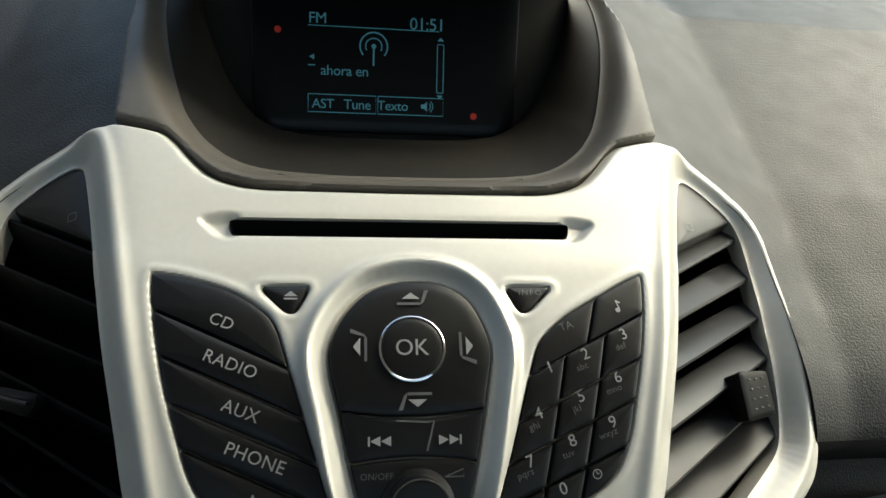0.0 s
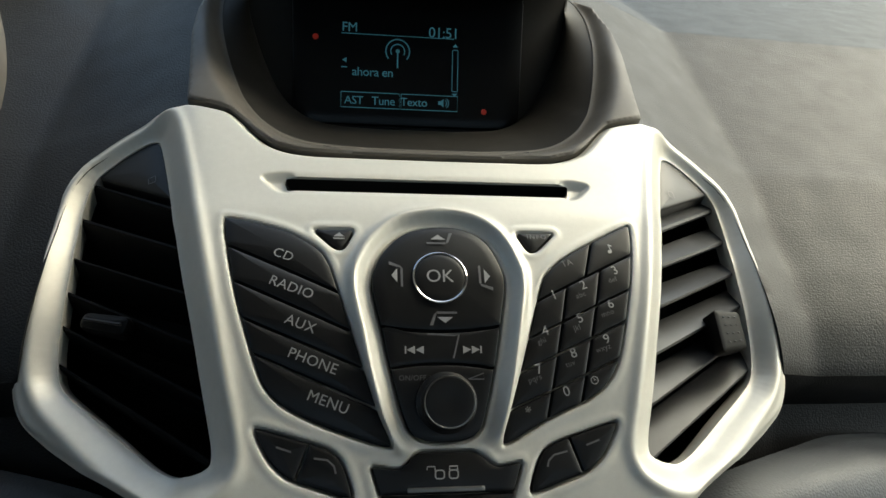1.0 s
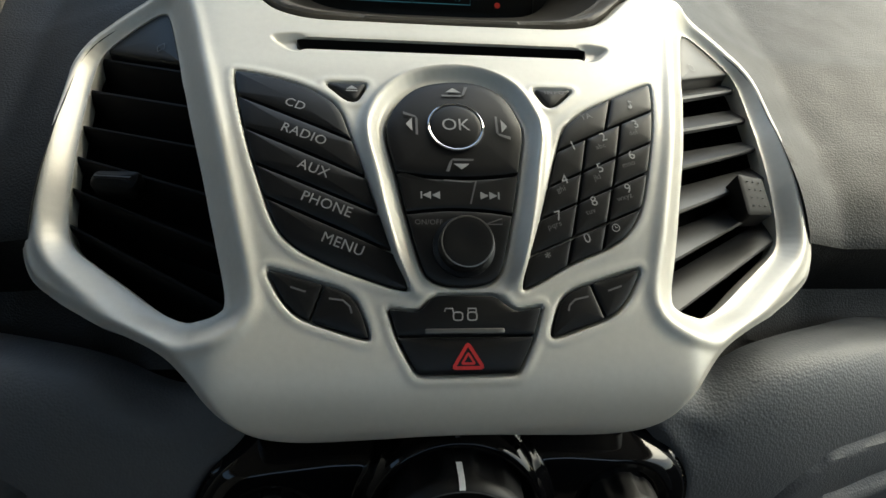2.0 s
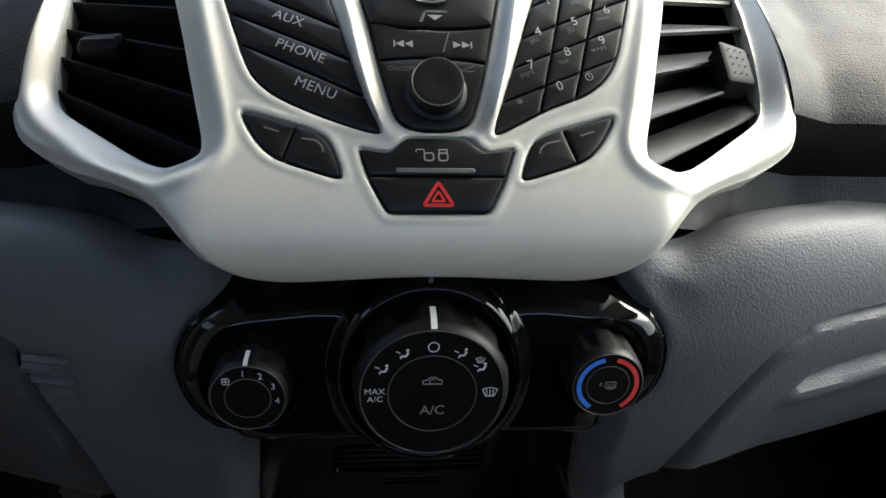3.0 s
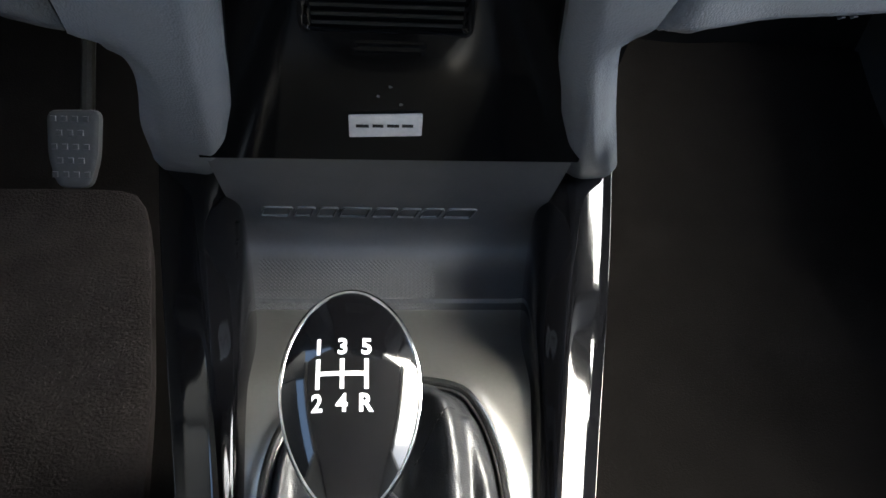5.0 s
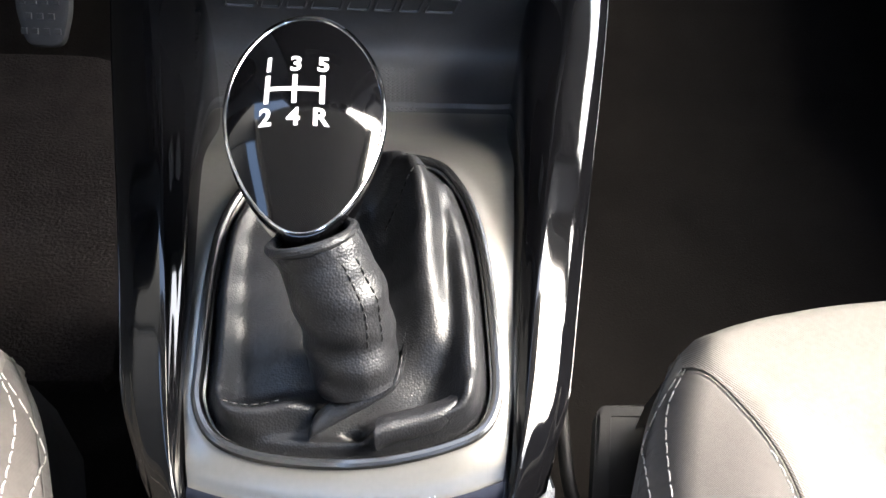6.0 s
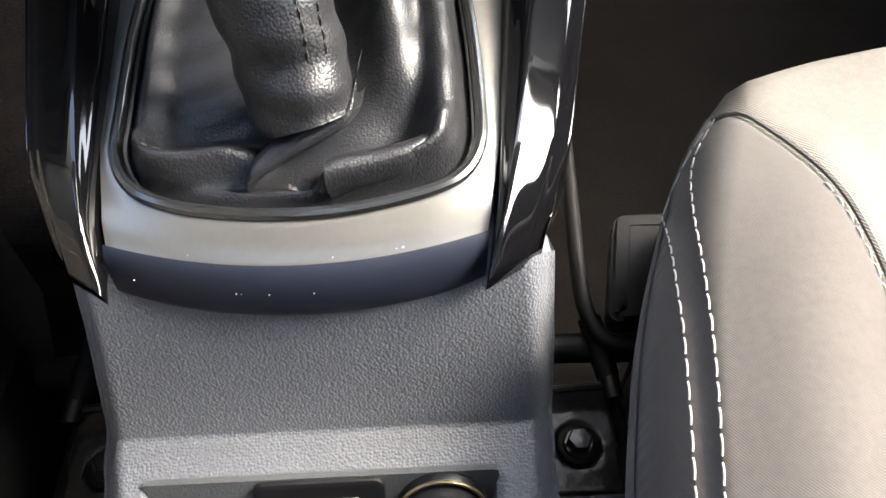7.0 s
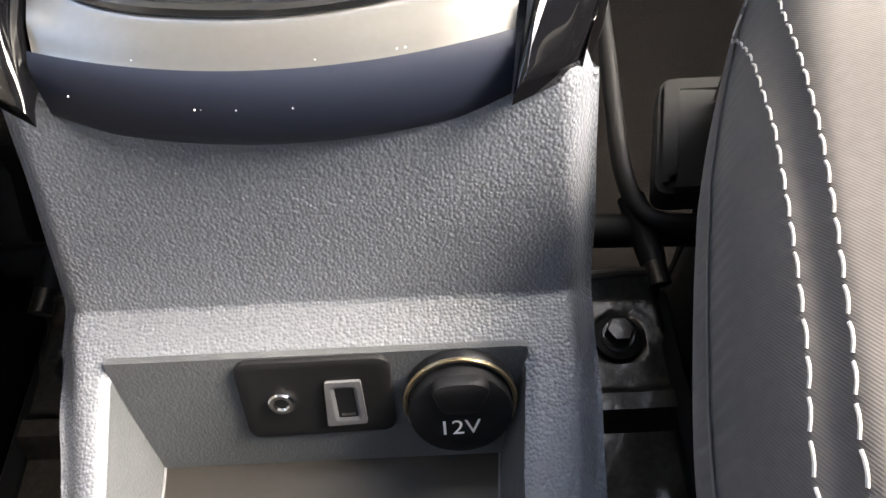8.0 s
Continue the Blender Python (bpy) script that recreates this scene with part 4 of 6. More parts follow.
CAR = flat_join(stroke([(-0.0034, -0.0012), (-0.0036, 0.0002), (-0.0018, 0.0006), (-0.0010, 0.0016), (0.0012, 0.0016), (0.0020, 0.0006), (0.0034, 0.0004), (0.0034, -0.0012), (-0.0034, -0.0012)], 0.0005), stroke(arc(0, -0.0002, 0.0011, 40, 320, 10), 0.0004))
printed("symbol", CAR, fd, 0, 0.0056, 0, 0.0002, ICON, dial, flip=1)
printed("symbol", stroke(arc(0, 0, 0.0019, 0, 345, 20), 0.0004, True), fd, 0, 0.0198, 0, 0.0002, WHITE, dial, flip=1)
SEAT_SIGN = flat_join(fan(arc(0.0012, 0.0014, 0.0006, 0, 360, 9)[:-1]), stroke([(0.0014, 0.0006), (0.0006, -0.0010), (-0.0010, -0.0010)], 0.0009), stroke([(-0.0030, 0.0010), (-0.0014, 0.0002)], 0.0004), stroke([(-0.0010, -0.0010), (-0.0014, -0.0020)], 0.0006))
for u, v, k in ((-0.0178, 0.0110, 1), (-0.0104, 0.0172, 1), (0.0104, 0.0172, 1), (0.0176, 0.0112, 1)):
    printed("symbol", SEAT_SIGN, fd, u, v, 0, 0.0002, WHITE, dial, flip=1)
SHIELD = flat_join(stroke([(-0.0028, 0.0012), (0, 0.0019), (0.0028, 0.0012), (0.0017, -0.0016), (-0.0017, -0.0016), (-0.0028, 0.0012)], 0.0004), *[stroke([(x, -0.0022), (x * 1.2, -0.0002), (x, 0.0010)], 0.0004) for x in (-0.0011, 0, 0.0011)])
printed("symbol", SHIELD, fd, 0.0212, 0.0006, 0, 0.0002, WHITE, dial, flip=1)
printed("symbol", (SHIELD[0] * 0.6, SHIELD[1]), fd, 0.0170, 0.0142, 0, 0.0002, WHITE, dial, flip=1)


def pointer(kn, m, r, k, w):
    """The white mark that runs over a knob's shoulder."""
    rows = []
    for rr, h in ((r * 1.005, k + 0.0002), (r * 1.04, k - 0.0006), (r * 1.085, k - 0.003), (r * 1.115, k * 0.5)):
        rows.append([m @ Vector((x, rr, h)) for x in (-w / 2, w / 2)])
    v = [p for row in rows for p in row]
    part("pointer", (v, [(2 * i, 2 * i + 1, 2 * i + 3, 2 * i + 2) for i in range(len(rows) - 1)]), WHITE, kn, "white pointer mark")


pointer(dial, md, 0.0270, 0.0224, 0.0022)
pointer(blow, mb, 0.0140, 0.0160, 0.0016)
for word, a in (("1", 96), ("2", 62), ("3", 28), ("4", -6)):
    lettering(word, 0.0107 * math.cos(radians(a)), 0.0107 * math.sin(radians(a)), 0.0036, 0, 0.0002, WHITE, blow, fb, 1)
printed("symbol", flat_join(*[stroke(arc(0.0009 * math.cos(a), 0.0009 * math.sin(a), 0.0007, 0, 330, 8), 0.0003, True) for a in (0.8, 2.4, 3.9, 5.5)]), fb, -0.0074, 0.0074, 0, 0.0002, WHITE, blow, flip=1)
printed("arc_mark", stroke(arc(0, 0, 0.0112, 102, 238, 24), 0.0018), ft, 0, 0, 0, 0.0002, BLUE, temp, "blue arc", 1)
printed("arc_mark", stroke(arc(0, 0, 0.0112, 78, -58, 24), 0.0018), ft, 0, 0, 0, 0.0002, WARM, temp, "red arc", 1)
printed("symbol", flat_join(stroke(rounded([(-0.0010, -0.0012), (0.0030, -0.0012), (0.0030, 0.0014), (-0.0010, 0.0014)], 0.0004, 3), 0.0004, True), *[stroke([(x, -0.0020), (x, 0.0006)], 0.0003) for x in (0.0, 0.001, 0.002)]), ft, 0, 0.0, 0, 0.0002, ICON, temp, flip=1)
lettering("R", -0.0026, 0.0004, 0.0024, 0, 0.0002, ICON, temp, ft, 1)
printed("index_mark", fan([(-0.0009, -0.0028), (0.0009, -0.0028), (0.0009, 0.0028), (-0.0009, 0.0028)]), clim, 0.0000, 0.6790, 0, 0.0118, FAINT, climate, flip=1)

# ---- lower stack panel ----
STACK = np.array([(-0.0813, 0.612), (-0.0275, 0.4470)])


def stack(x, z, h):
    x, z = np.asarray(x, float), np.asarray(z, float)
    y = np.interp(-z, -STACK[:, 1], STACK[:, 0])
    return np.stack([x, y - h * 0.92, z + h * 0.38], -1)


panel = thing("storage_panel", "gloss black lower stack panel with slotted grille and badge", "trim panel")
STACK_OUT = np.array([(-0.112, 0.612), (0.112, 0.612), (0.112, 0.4525), (-0.112, 0.4505)])
GRILLE = rounded([(-0.0420, 0.5480), (0.0340, 0.5480), (0.0330, 0.5730), (-0.0410, 0.5730)], 0.004, 4)


def stack_relief(x, z):
    h = -0.0035 * (1 - smoothstep(sdf(GRILLE, x, z), -0.002, 0.001))
    for k in range(3):
        h -= 0.0012 * np.exp(-(((z - 0.5400 + 0.0022 * k) / 0.0006) ** 2)) * (np.abs(x + 0.003) < 0.016)
    return h


part("panel", patch(stack, STACK_OUT, [], 0.0014, stack_relief, 0.006), STACKBLACK, panel, "gloss black panel")
for k in range(4):
    z = 0.5525 + 0.0050 * k
    row = [stack(np.full(6, x), z + 0.0012 * np.cos(np.linspace(0, 5.24, 6)), -0.0022 + 0.0016 * np.sin(np.linspace(0, 5.24, 6))) for x in np.linspace(-0.0385, 0.0310, 6)]
    part("grille_rib", loft(row), KEY, panel, "thin black rib")
badge = part("badge", solid(rounded([(-0.0246, 0.4722), (0.0160, 0.4745), (0.0157, 0.4930), (-0.0243, 0.4905)], 0.0008, 3), stack, 0.0020, -0.001, 0.0004), BADGE, panel, "small satin silver badge")
MARKS = [(-0.0160, 0.0070), (-0.0070, 0.0060), (0.0010, 0.0066), (0.0092, 0.0062)]
printed("badge_marks", flat_join(*[fan([(x, -0.0012 + 0.03 * x), (x + w, -0.0012 + 0.03 * x), (x + w, 0.0014 + 0.03 * x), (x, 0.0014 + 0.03 * x)]) for x, w in MARKS]), stack, -0.0045, 0.4824, 0, 0.0023, KEY, badge, "dark plain bars", 1)
random.seed(4)
for n, (cx, cz, m) in enumerate(((-0.008, 0.505, FAINT), (0.004, 0.499, FAINT), (-0.002, 0.512, FAINT))):
    blob = [(0.0014 * random.uniform(0.3, 1) * math.cos(a), 0.0018 * random.uniform(0.3, 1) * math.sin(a)) for a in np.linspace(0, 6.28, 9)[:-1]]
    printed("dust_fleck", fan(blob), stack, cx, cz, 0, 0.0004, m, panel, flip=1)


# ---- centre console ----
def deck(x, y, h):
    """The gear surround's plate: a gentle slope that dips to the front tray."""
    x, y = np.asarray(x, float), np.asarray(y, float)
    z = 0.347 + 0.119 * (y + 0.2795) - 0.038 * smoothstep(y, -0.135, -0.045)
    return np.stack([x, y - 0.119 * h, z + h], -1)


console = thing("centre_console", "grey grained centre console with gear surround, tray and storage bin", "centre console")
RING = curve([(0, -0.2888), (0.0190, -0.2872), (0.0400, -0.2822), (0.0535, -0.2755), (0.0600, -0.2630), (0.0615, -0.245), (0.0612, -0.205), (0.0582, -0.172), (0.0500, -0.146), (0.036, -0.1305), (0, -0.1255),
              (-0.036, -0.1305), (-0.0545, -0.147), (-0.0640, -0.172), (-0.0655, -0.205), (-0.0630, -0.245), (-0.0612, -0.2630), (-0.0530, -0.2772), (-0.0380, -0.2845), (-0.0180, -0.2880)], True, 5)
DECK = np.vstack([curve([(-0.0607, -0.2958), (-0.045, -0.3008), (-0.0280, -0.3042), (0.0, -0.3060), (0.0250, -0.3032), (0.045, -0.2992), (0.0607, -0.2940)], steps=5), curve([(0.0700, -0.246), (0.0750, -0.2), (0.0810, -0.132), (0.096, -0.046)], steps=4), curve([(-0.100, -0.046), (-0.085, -0.132), (-0.0755, -0.19), (-0.0700, -0.246)], steps=4)])


def deck_relief(x, y):
    d = sdf(RING, x, y)
    return 0.0026 * np.exp(-(((d - 0.002) / 0.0055) ** 2)) - 0.0035 * (1 - smoothstep(y + 0.306 - 0.0110 * (x / 0.0607) ** 2, 0, 0.012)) ** 2


surround = part("gear_surround", patch(deck, DECK, [offset(RING, 0.003)], 0.0011, deck_relief, 0.010), GUNMETAL, console, "dark satin metal gear surround")
part("ring", tube(deck(RING[:, 0], RING[:, 1], np.full(len(RING), 0.0030)), 0.0024, 10, True), RINGMETAL, surround, "polished ring round the gaiter")
n = 41
xs = np.linspace(-1, 1, n)
back_y = lambda k: -0.2950 - 0.0110 * (1 - k**2)
rows = [[(0.0607 * k, back_y(k), 0.3445 + 0.0 * k) for k in xs], [(0.0606 * k, back_y(k) - 0.0030, 0.3425) for k in xs], [(0.0602 * k, back_y(k) - 0.0055, 0.3365) for k in xs],
        [(0.0598 * k, back_y(k) - 0.0070, 0.3295) for k in xs], [(0.0596 * k, back_y(k) - 0.0050, 0.3240) for k in xs]]
part("chin_strip", loft(rows, False), SLATE, console, "slate satin strip")


random.seed(29)
for n in range(9):
    fx, fk = random.uniform(-0.055, 0.055), random.choice((0, 1))
    fy = -0.2950 - 0.0110 * (1 - (fx / 0.0607) ** 2) - (0.0058 if fk else -0.0016)
    fz = 0.3372 if fk else 0.3452
    part("dust_fleck", lathe([(0.00028 * random.uniform(0.4, 1.2), 0.0), (0.00012, 0.0002)], Matrix.Translation((fx, fy, fz)) @ Matrix.Rotation(0.8 if fk else 0.1, 4, "X"), 6), WHITE, console)


def rail(sgn):
    """Gloss black rail: a steep inner wall, a crest and a plain outer slope, cut slantwise at its rear end."""
    st = curve([(0.030, 0.1070, 0.1590, 0.4085, 0.0072, 0.50), (-0.03, 0.0940, 0.1465, 0.3965, 0.0082, 0.51), (-0.09, 0.0838, 0.1330, 0.3835, 0.0084, 0.48), (-0.15, 0.0780, 0.1185, 0.3718, 0.0080, 0.41), (-0.20, 0.0720, 0.1065, 0.3630, 0.0074, 0.36),
                (-0.25, 0.0672, 0.0950, 0.3550, 0.0062, 0.28), (-0.280, 0.0640, 0.0875, 0.3502, 0.0050, 0.22), (-0.298, 0.0614, 0.0825, 0.3455, 0.0034, 0.19), (-0.3110, 0.0588, 0.0785, 0.3385, 0.0014, 0.18)], steps=6)
    rows = []
    for y, xi, xo, z, up, f in st:
        w = xo - xi
        k = float(smoothstep(np.array(y), -0.312, -0.25))
        low = 0.0045 + 0.0505 * k
        c, top = xi + f * w, z + up
        fall = 0.40 * (xo - 0.0045 - c)
        sec = [(xi, z - low), (xi + 0.0004, z - 0.30 * low), (xi + 0.25 * f * w, z - 0.1 * up), (xi + 0.62 * f * w, z + 0.62 * up), (xi + 0.86 * f * w, z + 0.93 * up), (c, top), (c + 0.12 * (xo - c), top - 0.05 * fall), (c + 0.4 * (xo - c), top - 0.38 * fall),
               (c + 0.65 * (xo - c), top - 0.70 * fall), (xo - 0.0045, top - fall), (xo - 0.0012, top - fall - 0.0024), (xo, top - fall - 0.0065), (xo + 0.0005, z - low * 0.75), (xo - 0.002, z - low - 0.004)]
        rows.append([(sgn * x, y + 0.015 * (1 - k) * (x - xi) / w, q) for x, q in curve(sec, steps=4)])
    return loft(rows)


for sgn in (-1, 1):
    part("side_rail", rail(sgn), GLOSS, console, "gloss black side rail", 65)

SLOPE = curve([(-0.265, 0.3365), (-0.285, 0.3370), (-0.297, 0.336), (-0.3035, 0.326), (-0.312, 0.305), (-0.3205, 0.2825), (-0.3258, 0.2706), (-0.3268, 0.2688), (-0.3288, 0.2678), (-0.343, 0.2645), (-0.365, 0.2592), (-0.387, 0.2540), (-0.410, 0.2492), (-0.440, 0.2442), (-0.480, 0.2405), (-0.54, 0.2388), (-0.62, 0.2380)], steps=16)
SLOPE_RUN = np.r_[0, np.cumsum(np.linalg.norm(np.diff(SLOPE, axis=0), axis=1))]


def slope(x, s, h):
    x, s = np.asarray(x, float), np.asarray(s, float)
    q = s + 0.012 * (np.abs(x) / 0.075) ** 2 * smoothstep(s, 0.132, 0.082) * smoothstep(s, 0.032, 0.052)
    y, z = np.interp(q, SLOPE_RUN, SLOPE[:, 0]), np.interp(q, SLOPE_RUN, SLOPE[:, 1])
    dy = np.interp(q + 0.003, SLOPE_RUN, SLOPE[:, 0]) - np.interp(q - 0.003, SLOPE_RUN, SLOPE[:, 0])
    dz = np.interp(q + 0.003, SLOPE_RUN, SLOPE[:, 1]) - np.interp(q - 0.003, SLOPE_RUN, SLOPE[:, 1])
    m = np.hypot(dy, dz) + 1e-9
    return np.stack([x + 0.0045 * (x > 0.05) * smoothstep(x, 0.05, 0.075), y + dz / m * h, z - dy / m * h], -1)


S_REC = float(np.interp(0.3440, -SLOPE[:, 0], SLOPE_RUN))
BODY = np.vstack([curve([(0.0770, -0.002), (0.0800, 0.030), (0.0826, 0.060), (0.0838, 0.085), (0.0830, S_REC), (0.0800, 0.165), (0.0790, 0.22), (0.0785, 0.36)], steps=5),
                  curve([(-0.0715, 0.36), (-0.0722, 0.24), (-0.0735, 0.185), (-0.0768, 0.152), (-0.0828, S_REC), (-0.0856, 0.103), (-0.0848, 0.082), (-0.0818, 0.056), (-0.0790, 0.030), (-0.0765, -0.002)], steps=5)])
BIN = rounded([(-0.0638, S_REC), (0.0620, S_REC), (0.0590, S_REC + 0.038), (0.0590, S_REC + 0.19), (-0.0602, S_REC + 0.19), (-0.0606, S_REC + 0.038)], 0.006, 6)


def narrow(y):
    return 0.0030 * float(smoothstep(np.array(-y), 0.341, 0.380))


def body_relief(x, s):
    e = -sdf(BODY, x, s)
    return -0.012 * (1 - smoothstep(e, 0, 0.014)) ** 2 * (1 - 0.55 * smoothstep(s, S_REC - 0.01, S_REC + 0.02)) - 0.0022 * (1 - smoothstep(sdf(BIN, x, s), 0, 0.0035)) ** 2


part("body", patch(slope, BODY, [BIN], 0.0012, body_relief, 0.022), PEBBLE, console, "grey grained moulded body")
for x0, x1 in ((-0.0725, -0.0740), (0.0790, 0.0805)):
    rows = []
    for y in np.linspace(-0.62, 0.0, 32):
        k = smoothstep(np.array(y), -0.31, -0.02)
        top = float(np.interp(-y, -SLOPE[:, 0], SLOPE[:, 1])) - 0.020 if y < -0.297 else 0.3140 + 0.020 * float(k)
        e = math.copysign(0.055 * float(k) - narrow(y), x0)
        rows.append([(x0 + e, y, top), (x1 + e, y, top - 0.05), (x1 + e, y, 0.08), (x1 + e - math.copysign(0.004, x0), y, 0.08), (x0 + e - math.copysign(0.004, x0), y, top)])
    part("side_wall", loft(rows), DARKGREY, console, "dark grained side wall")


def wall(x, s, h):
    """The bin's steep front wall, s metres down from its top edge."""
    x, s = np.asarray(x, float), np.asarray(s, float)
    return np.stack([x, -0.3440 - 0.4290 * s - 0.9033 * h, 0.2675 - 0.9033 * s + 0.4290 * h], -1)


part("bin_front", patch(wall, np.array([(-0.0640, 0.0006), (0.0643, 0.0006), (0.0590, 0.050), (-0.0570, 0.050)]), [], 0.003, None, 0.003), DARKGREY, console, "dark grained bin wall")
for a0, a1, wide in ((-0.0635, -0.0604, 0.0055), (0.0637, 0.0599, -0.0055)):
    rows = []
    for y in np.linspace(-0.3445, -0.56, 40):
        top = float(np.interp(-y, -SLOPE[:, 0], SLOPE[:, 1])) - 0.0022
        a = float(np.interp(-y, (0.344, 0.382), (a0, a1)))
        b = a + wide
        rows.append([(x, y, z) for x, z in ((a, top), (a + (b - a) * 0.12, top - 0.006), (b - (b - a) * 0.12, 0.231), (b, 0.2265), (b - (a - b) * 0.5, 0.2255))])
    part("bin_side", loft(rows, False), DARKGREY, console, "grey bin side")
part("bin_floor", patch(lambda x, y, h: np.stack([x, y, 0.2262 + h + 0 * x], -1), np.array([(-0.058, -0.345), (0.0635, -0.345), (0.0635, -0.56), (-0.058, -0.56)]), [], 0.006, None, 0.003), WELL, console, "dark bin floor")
part("bin_end", box(0, -0.565, 0.24, 0.135, 0.012, 0.055), DARKGREY, console)

# sockets in the bin wall
port = thing("media_port", "black plastic port plate with audio jack and charging socket", "socket plate")
PLATE = rounded([(-0.0252, 0.0012), (0.0226, 0.0010), (0.0218, 0.0310), (-0.0255, 0.0320)], 0.005, 6)
PLATE[:, 0] += np.where(PLATE[:, 1] > 0.02, 0.0008, 0)
part("plate", solid(PLATE, wall, 0.0022, -0.001, 0.0008), BLACK, port, "matt black plate")


def wall_pose(x, s, h=0.0):
    p = wall(np.array(x), np.array(s), np.array(h))
    return Matrix.Translation(Vector(p.tolist())) @ Matrix(((1, 0, 0, 0), (0, 0.4290, -0.9033, 0), (0, 0.9033, 0.4290, 0), (0, 0, 0, 1)))


m = wall_pose(-0.0121, 0.0170, 0.0022)
jack = part("audio_jack", lathe([(0.0042, -0.0005), (0.0042, 0.0008), (0.0036, 0.0013), (0.0025, 0.0013), (0.0019, 0.0006), (0.0018, -0.004), (0.0004, -0.0042)], m, 32), CHROME, port, "bright metal audio jack")
part("hole", lathe([(0.0017, 0.0), (0.0014, 0.0001)], wall_pose(-0.0121, 0.0170, 0.0024), 20), BLACK, jack)
OUTER = rounded([(0.0020, 0.0090), (0.0131, 0.0088), (0.0138, 0.0262), (0.0012, 0.0268)], 0.0008, 3)
HOLE = rounded([(0.0046, 0.0118), (0.0106, 0.0117), (0.0112, 0.0238), (0.0050, 0.0240)], 0.0005, 3)
usb = part("charging_socket", patch(wall, OUTER, [HOLE], 0.0004, lambda x, s: 0.0034 - 0.0006 * (1 - smoothstep(sdf(HOLE, x, s), 0, 0.001)), 0.004), DULL, port, "grey socket frame")
part("cavity", solid(offset(HOLE, -0.0006), wall, 0.0026, 0.002, 0.0001), BLACK, usb, "dark socket cavity")
part("tongue", solid(rounded([(0.0058, 0.0220), (0.0104, 0.0218), (0.0105, 0.0230), (0.0059, 0.0232)], 0.0003, 3), wall, 0.0030, 0.002, 0.0002), CHROME, usb, "bright contact")

cap = thing("power_socket_cap", "round black power socket cap lettered in white", "socket cap")
mc = wall_pose(0.0432, 0.0178, 0.0)
part("collar", lathe([(0.0172, 0.0), (0.0172, 0.003), (0.0166, 0.0042), (0.0160, 0.0046), (0.0120, 0.0046)], mc, 64, lambda a, h: 1 - (0.01 * (0.5 + 0.5 * math.cos(60 * a)) if h > 0.002 else 0)), KEY, cap, "ribbed black collar")
part("rim", tube([mc @ Vector((0.0169 * math.cos(a), 0.0168 * math.sin(a), 0.0046)) for a in np.linspace(0, 6.2832, 65)[:-1]], 0.0008, 6, True), BRASS, cap, "worn brass-tinted rim")
lid = part("lid", lathe([(0.0158, 0.003), (0.0160, 0.0075), (0.0156, 0.0088), (0.0146, 0.0094), (0.006, 0.0096), (0.001, 0.0097)], mc @ Matrix.Translation((0, -0.0012, 0)), 64), BLACK, cap, "matt black lid")
lettering("12V", 0.0002, -0.0046, 0.0082, 1.5, 0.0106, WHITE, lid, on_knob(mc, 0), 1, 1.0)
tab = resample(rounded([(-0.0058, 0.0020), (0.0058, 0.0020), (0.0092, 0.0118), (0.0050, 0.0142), (-0.0050, 0.0142), (-0.0092, 0.0118)], 0.0025, 4), 0.0012)
part("pull_tab", solid(tab, on_knob(mc, 0), 0.0128, 0.008, 0.0016, 0.0004), BLACK, cap, "raised finger tab")

# ---- front tray ----
TRAY = curve([(-0.029, 0.456), (-0.014, 0.418), (0.0, 0.386), (0.006, 0.366), (0.003, 0.350), (-0.010, 0.3405), (-0.028, 0.3378), (-0.052, 0.3365)], steps=12)
TRAY_RUN = np.r_[0, np.cumsum(np.linalg.norm(np.diff(TRAY, axis=0), axis=1))]


def tray(x, s, h):
    x, s = np.asarray(x, float), np.asarray(s, float)
    y, z = np.interp(s, TRAY_RUN, TRAY[:, 0]), np.interp(s, TRAY_RUN, TRAY[:, 1])
    dy = np.interp(s + 0.003, TRAY_RUN, TRAY[:, 0]) - np.interp(s - 0.003, TRAY_RUN, TRAY[:, 0])
    dz = np.interp(s + 0.003, TRAY_RUN, TRAY[:, 1]) - np.interp(s - 0.003, TRAY_RUN, TRAY[:, 1])
    q = np.hypot(dy, dz) + 1e-9
    side_up = 0.003 * smoothstep(np.abs(x), 0.082, 0.112)
    return np.stack([x, y + dz / q * h, z - dy / q * h + side_up], -1)


def tray_relief(x, s):
    grid = 0.0009 * np.sin(x * 2 * np.pi / 0.0030) * np.sin(s * 2 * np.pi / 0.0030) * ((s > 0.122) & (np.abs(x + 0.03) < 0.062))
    return grid - 0.0025 * smoothstep(s, 0.1560, 0.1576)


mat = thing("tray_mat", "dark rubber tray mat with dotted floor in the console", "rubber mat")
part("mat", patch(tray, np.array([(-0.110, 0.0), (0.110, 0.0), (0.100, 0.1690), (-0.104, 0.1690)]), [], 0.0010, tray_relief, 0.003), RUBBER, mat, "dark rubber mat")
S_ECO = float(np.interp(0.3860, TRAY[::-1, 1], TRAY_RUN[::-1]))
for i, (a, b) in enumerate(((-0.086, 0.020), (-0.064, 0.013), (-0.0485, 0.013), (-0.033, 0.020), (-0.0105, 0.015), (0.0065, 0.014), (0.0225, 0.014), (0.0390, 0.020))):
    frame_bar = rounded([(a + 0.001, S_ECO - 0.0062), (a + b - 0.0005, S_ECO - 0.0062), (a + b - 0.004, S_ECO + 0.0062), (a - 0.003, S_ECO + 0.0062)], 0.002, 3)
    part("raised_bar", tube(tray(frame_bar[:, 0], frame_bar[:, 1], np.full(len(frame_bar), 0.0004)), 0.0011, 5, True), RUBBER, mat, "embossed plain bar")

